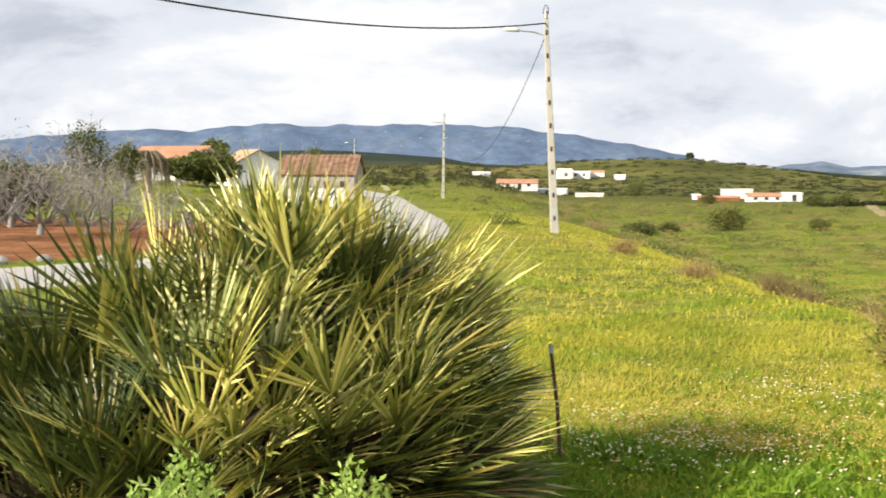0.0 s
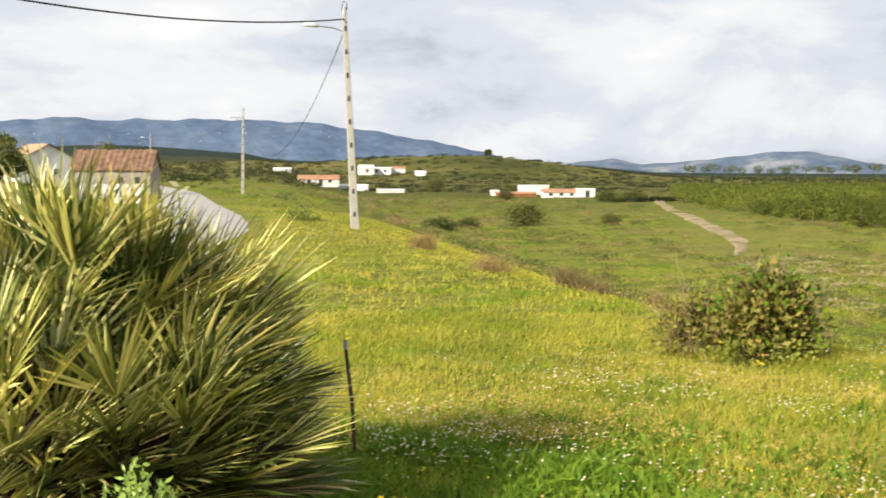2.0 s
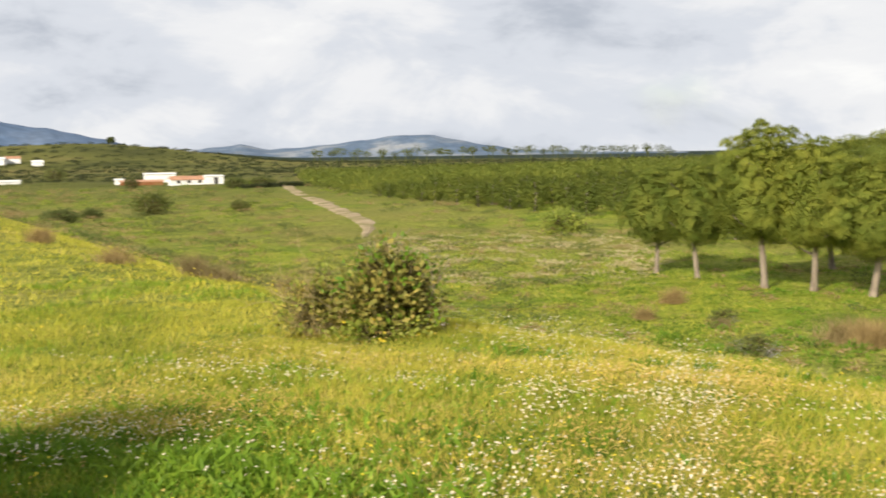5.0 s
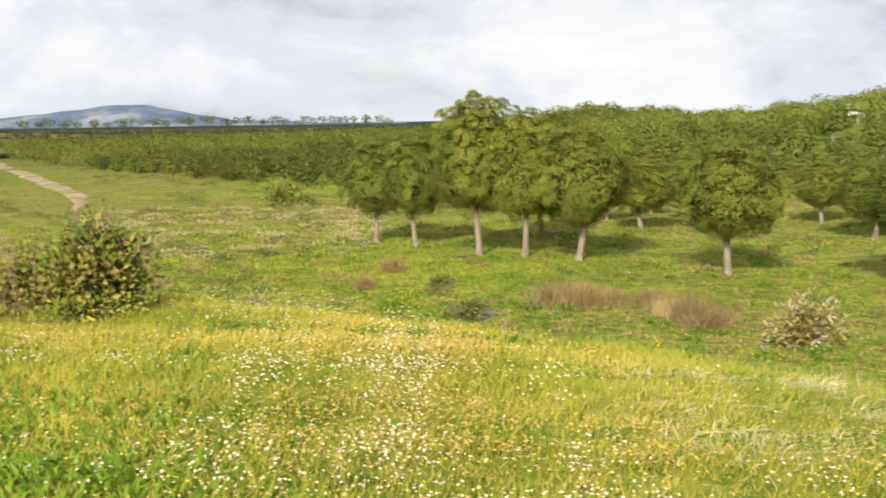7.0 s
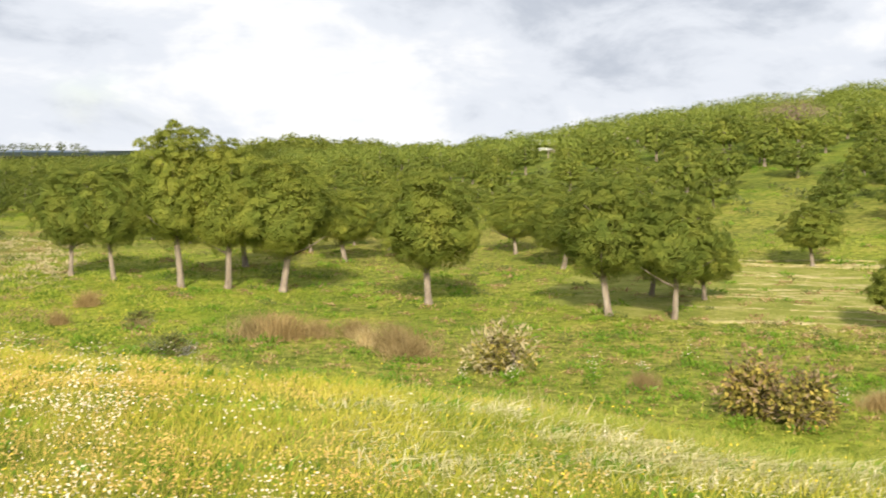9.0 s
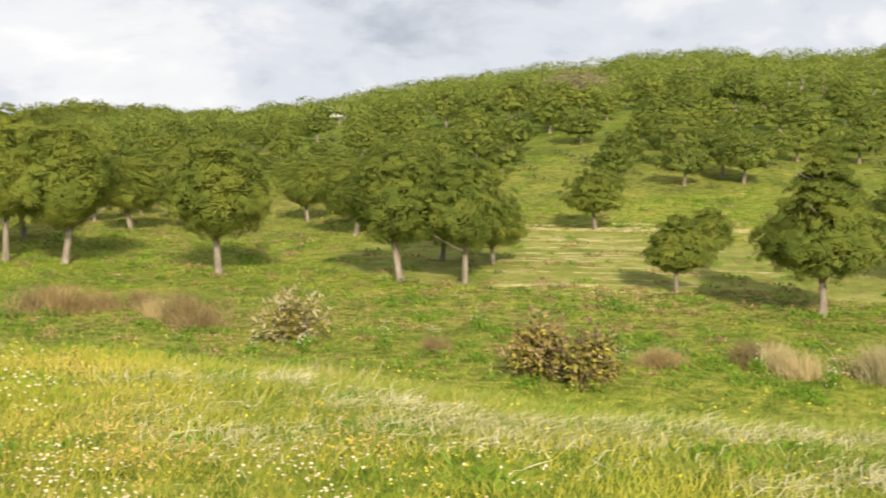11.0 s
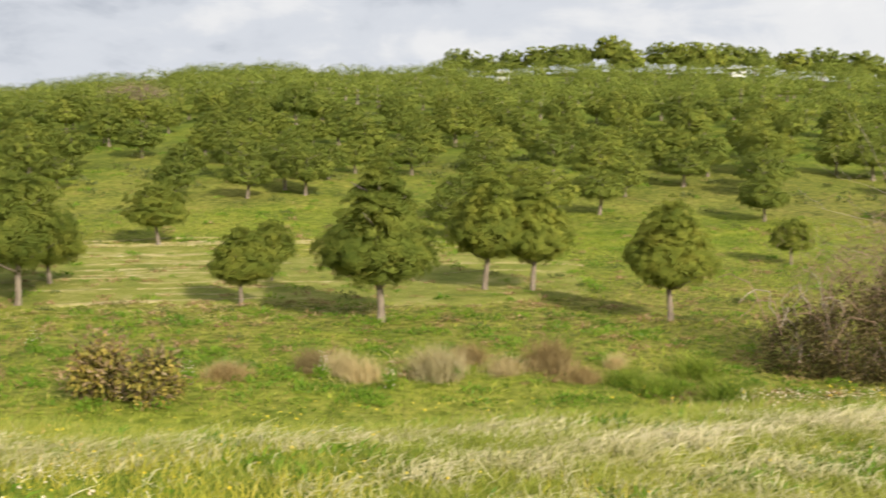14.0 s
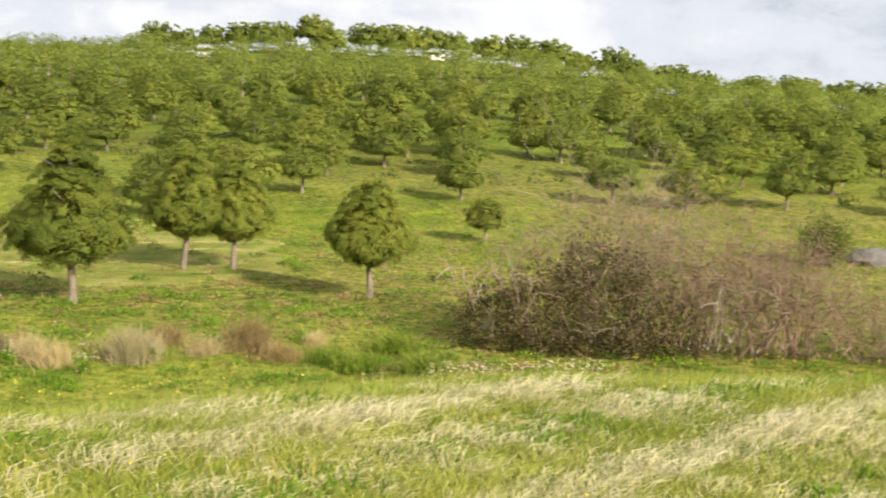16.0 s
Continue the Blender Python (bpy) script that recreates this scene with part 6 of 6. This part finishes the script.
for k, (dx, dy, s) in enumerate([(0, 0, 0.8), (1.0, -0.9, 0.6), (-0.4, -1.9, 0.7)]):
    bm = bmesh.new()
    bmesh.ops.create_icosphere(bm, subdivisions=2, radius=s)
    for v in bm.verts:
        v.co *= 1 + 0.3 * noise.noise(v.co * 2 + Vector((k + 9, 0, 0)))
        v.co.z *= 0.55
    tagged(new("boulder", mesh_of("boulder", bm, MAT_BOULDER)), "grey boulder lying on the open slope", "rock", "slope boulders").matrix_basis = pose(x + dx, y + dy, h(x + dx, y + dy) + s * 0.25, 0, 0, k * 70)

# shrubs in the scrub field
for k, (az, d, w, tall, mat, lb) in enumerate([(13.2, 113, 3.6, 2.1, MAT_TREE, "big dark green bush in the scrub"), (17.2, 110, 1.9, 1.0, MAT_SCRUB, "rounded dark bush in the scrub"), (9.2, 105, 3.2, 1.0, MAT_SCRUB, "low brownish bush in the scrub"),
                                               (10.5, 110, 2.0, 0.8, MAT_SCRUB, "low brownish bush in the scrub"), (32.4, 70, 2.7, 1.5, MAT_PINE, "low round pine bush in the field"), (17.0, 215, 4.0, 2.0, MAT_TREE, "dark hedge bush by the farm"), (18.2, 220, 5.0, 1.8, MAT_TREE, "dark hedge bush by the farm"),
                                               (12.3, 235, 3.0, 2.2, MAT_TREE, "dark round bush by the farm"), (9.0, 320, 6.0, 4.0, MAT_SCRUB, "green tree in the far fields")]):
    x, y = polar(az, d)
    bush("field_bush", x, y, w, w, tall, 1500, mat, lb, 300 + k, (0.04 * w + 0.07, 0.025 * w + 0.03), 4, group="bushes in the scrub")


def clumps(name, label, spots, mat, seed, size, per, stretch=0.55):
    rg = np.random.default_rng(seed)
    ch = []
    for x, y, s in spots:
        d = ball(rg, per)
        d[:, 2] = np.abs(d[:, 2])
        b = d * np.array([s, s, s * stretch]) * rg.uniform(0.4, 1, (per, 1)) + np.array([x, y, h(x, y)])
        ch.append(blades(b, unit(d + 0.8 * rg.normal(size=d.shape) + np.array([0, 0, 0.5])), size * s * rg.uniform(0.6, 1.4, per), size * s * 0.45 * rg.uniform(0.6, 1.4, per), rg))
    return tagged(new(name, mesh_from(name, *join(ch), mat)), label, "scrub", kind="stuff")


def scrub_spots(seed, n, az0, az1, d0, d1, s0, s1, keep=lambda az, d, x, y: True):
    rg = np.random.default_rng(seed)
    out = []
    while len(out) < n:
        az, d = rg.uniform(az0, az1), d0 * (d1 / d0) ** rg.random()
        x, y = polar(az, d)
        if x > bank_edge(y) + 4 and keep(az, d, x, y):
            out.append((x, y, rg.uniform(s0, s1) * (0.6 + d / 160)))
    return out


clear = lambda az, d, x, y: not (abs(x - np.interp(y, [65, 79, 98, 127, 160, 192], [27.5, 34, 39.3, 48.5, 57.5, 68])) < 3.6 and 66 < y < 210)
clumps("scrub_brush", "low dark scrub over the valley floor", scrub_spots(1, 700, 2, 34, 30, 290, 0.3, 0.9, clear), MAT_SCRUB, 1, 0.15, 110, 0.42)
clumps("dry_brush", "low brown heath over the valley floor", scrub_spots(2, 520, 2, 36, 28, 250, 0.3, 0.8, clear), MAT_RUSH, 2, 0.15, 90, 0.42)
clumps("green_brush", "low green herbs over the valley floor", scrub_spots(3, 700, 2, 40, 26, 250, 0.3, 0.7, clear), MAT_FIELD, 3, 0.20, 60, 0.30)
def village_spots(seed, n):
    rg = np.random.default_rng(seed)
    out = []
    while len(out) < n:
        az, d = rg.uniform(-23, 4), 38 * (260 / 38) ** rg.random()
        x, y = polar(az, d)
        road = np.interp(y, [32, 46, 62, 85, 108, 165], [-1.4, -1.5, -2.7, -4.0, -5.2, -14])
        soil = ((x + 17) / 15) ** 2 + ((y - 35) / 15) ** 2 < 1
        if abs(x - road) > 2.8 and not soil:
            out.append((x, y, rg.uniform(0.25, 0.6) * (0.6 + d / 160)))
    return out


rgv = np.random.default_rng(19)
back = []
while len(back) < 420:
    az, d = rgv.uniform(-13, 3.5), 175 * (700 / 175) ** rgv.random()
    back.append(polar(az, d) + (rgv.uniform(0.4, 1.0) * (0.5 + d / 200),))
clumps("village_copse", "dark trees and hedges behind the village", back, MAT_MAQUIS, 20, 0.30, 60, 0.6)
clumps("village_weeds", "green weeds and grass round the village", village_spots(1, 700), MAT_FIELD, 8, 0.20, 50, 0.22)
clumps("village_scrub", "low dry scrub round the village", village_spots(2, 160), MAT_SCRUB, 9, 0.35, 40, 0.4)
clumps("slope_herbs", "low green herbs under the pines", scrub_spots(4, 900, 40, 126, 28, 120, 0.2, 0.5), MAT_LUSH, 4, 0.32, 36, 0.4)
clumps("slope_scrub", "low dark scrub on the slope", scrub_spots(5, 260, 40, 126, 28, 100, 0.25, 0.5), MAT_SCRUB, 5, 0.26, 50, 0.5)
clumps("bank_weeds", "dark green weeds along the foot of the bank", scrub_spots(7, 420, 34, 126, 21, 32, 0.2, 0.6, lambda az, d, x, y: x > bank_edge(y) + 10), MAT_LUSH, 10, 0.24, 60, 0.42)
clumps("slope_dry_weeds", "low brown withered weeds on the lower field", scrub_spots(9, 1000, 36, 126, 22, 56, 0.12, 0.45), MAT_BROWNLEAF, 12, 0.26, 40, 0.4)
# added scrub darkens the hill, standing in for cloud shade
clumps("hill_undergrowth", "dark undergrowth added to darken the ground between hill pines", scrub_spots(8, 900, 44, 126, 62, 190, 0.3, 0.7), MAT_SCRUB, 11, 0.45, 22, 0.35)
clumps("far_scrub", "dark scrub on the far ridge", scrub_spots(6, 2600, -6, 40, 300, 900, 0.25, 0.6), MAT_MAQUIS, 6, 0.30, 46, 0.34)

# straw lying in rows in the clearing
rg = np.random.default_rng(12)
for row in range(24):
    r0 = 33.8 + row * 0.68 + rg.normal(0, 0.5)
    az0, az1 = 62.5 + rg.uniform(0, 5), 79.0 + rg.uniform(-4, 4)
    line = [polar(a, r0 + 0.06 * (a - 62) + rg.normal(0, 0.30)) for a in np.linspace(az0, az1, 7)]
    k0 = int(rg.integers(0, 3))
    line = line[k0:k0 + int(rg.integers(3, 6))]
    ribbon("straw_row", line, [0.1] + [rg.uniform(0.05, 0.36) for q in line[2:]] + [0.1], MAT_SWATH, "pale mown straw lying in a thin row", "straw", 0.06, 0.09, 60 + row, 4)

for row in range(12):
    r0 = 41.0 + row * 1.4 + rg.normal(0, 0.5)
    az0, az1 = 79.0 + rg.uniform(0, 7), 92.0 + rg.uniform(-4, 6)
    line = [polar(a, r0 + 0.05 * (a - 80) + rg.normal(0, 0.2)) for a in np.linspace(az0, az1, 7)]
    k0 = int(rg.integers(0, 3))
    line = line[k0:k0 + int(rg.integers(3, 6))]
    ribbon("straw_row", line, [0.05] + [rg.uniform(0.06, 0.26) for q in line[2:]] + [0.05], MAT_SWATH, "pale mown straw lying in a thin row", "straw", 0.06, 0.08, 90 + row, 4)
clumps("bleached_grass", "patch of bleached dry grass in the field", [polar(rg.uniform(23, 37), rg.uniform(42, 70)) + (rg.uniform(0.3, 0.8),) for k in range(230)], MAT_RUSH_PALE, 13, 0.20, 44, 0.16)

clumps("field_hedge", "long dark hedge along the far fields", [polar(az, 214 + 0.6 * (az - 20)) + (0.75,) for az in np.linspace(17.2, 22.6, 60)], MAT_MAQUIS, 16, 0.5, 40, 1.0)

# trees along the skyline
rg = np.random.default_rng(31)
for k in range(44):
    az = 20.5 + 17.0 * (k + rg.uniform(-0.45, 0.45)) / 44
    x, y = polar(az, 345 + rg.uniform(-8, 8))
    tall = rg.uniform(5.8, 7.6)
    ob = thing("umbrella_pine", x, y, h(x, y), "slender umbrella pine on the skyline", "pine tree", "pines on the skyline")
    part("trunk", mesh_from("trunk", *tube([(0, 0, -0.2), (rg.normal(0, 0.2), 0, tall * 0.5), (rg.normal(0, 0.2), 0, tall * 0.85)], [0.16, 0.12, 0.07], 5), MAT_TREE), ob)
    part("crown", mesh_from("crown", *leafy(rg, 110, (rg.uniform(0.9, 1.9), 1.2, tall * 0.13), (0, 0, tall * 0.86), 0.5, 0.22, 0.2), MAT_TREE), ob)
x, y = polar(11.45, 705)
leaf_tree("lone_tree", 11.45, 705, 4.5, 4.2, 0.6, 500, (0.8, 0.5), MAT_TREE, "lone dark tree on the far ridge", 12)

# a big leafless tree among the hill pines
x, y = polar(69.6, 113)
rg = np.random.default_rng(91)
ob = thing("bare_tree", x, y, h(x, y), "big grey leafless tree among the hillside pines", "tree")
part("trunk", mesh_from("trunk", *tube([(0, 0, -0.2), (0.1, 0, 1.0), (0.0, 0.1, 2.2)], [0.3, 0.24, 0.18], 7), MAT_BRANCH, True), ob)
ob.scale = (0.80, 0.80, 0.55)
part("branchwork", mesh_from("branchwork", *twigs(rg, 22, 1.5, 4.2, 0.07, 2), MAT_BRANCH), ob, m=pose(0, 0, 1.0))
v_, f_ = blades(np.array([0, 0, 3.6]) + rg.normal(size=(2400, 3)) * np.array([1.7, 1.7, 0.95]), ball(rg, 2400) + np.array([0, 0, 0.4]), rg.uniform(0.4, 0.9, 2400), rg.uniform(0.03, 0.06, 2400), rg)
tagged(part("twigwork", mesh_from("twigwork", v_, f_, MAT_BRANCH), ob), kind="stuff")

# white hamlets on the mountain's flank
rg = np.random.default_rng(55)
bm = bmesh.new()
slope = bpy.data.objects["mountain_range"].data.vertices
for k in range(30):
    az = rg.choice([-4.5, -2.0, 0.5, 2.8, 5.2, 7.5, -9, -12]) + rg.normal(0, 0.7)
    foot = slope[int(rg.integers(7, 12)) * 260 + int(np.clip((az + 45) / 59 * 259 + 0.5, 0, 259))].co
    s = rg.uniform(1.0, 2.1)
    x = foot.x + rg.uniform(-4, 4)
    box(bm, x - s, x + s, foot.y - 2, foot.y + 2, foot.z - 2.0, foot.z + rg.uniform(0.7, 1.5))
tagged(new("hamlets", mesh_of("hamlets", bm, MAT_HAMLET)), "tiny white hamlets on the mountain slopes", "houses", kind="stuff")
# white villas half hidden among the hill pines
for k, (az, d) in enumerate([(58.2, 150), (50.5, 262), (96.9, 180), (86.3, 174)]):
    x, y = polar(az, d)
    house("hill_villa", x, y, 2.2, 2.2, 1.1, 0.25, -az + 10, "white villa half hidden among hillside pines", MAT_WHITE, MAT_WHITE, [("front", 0, 0.6, 0.6, 0.6)], group="villas on the hill")
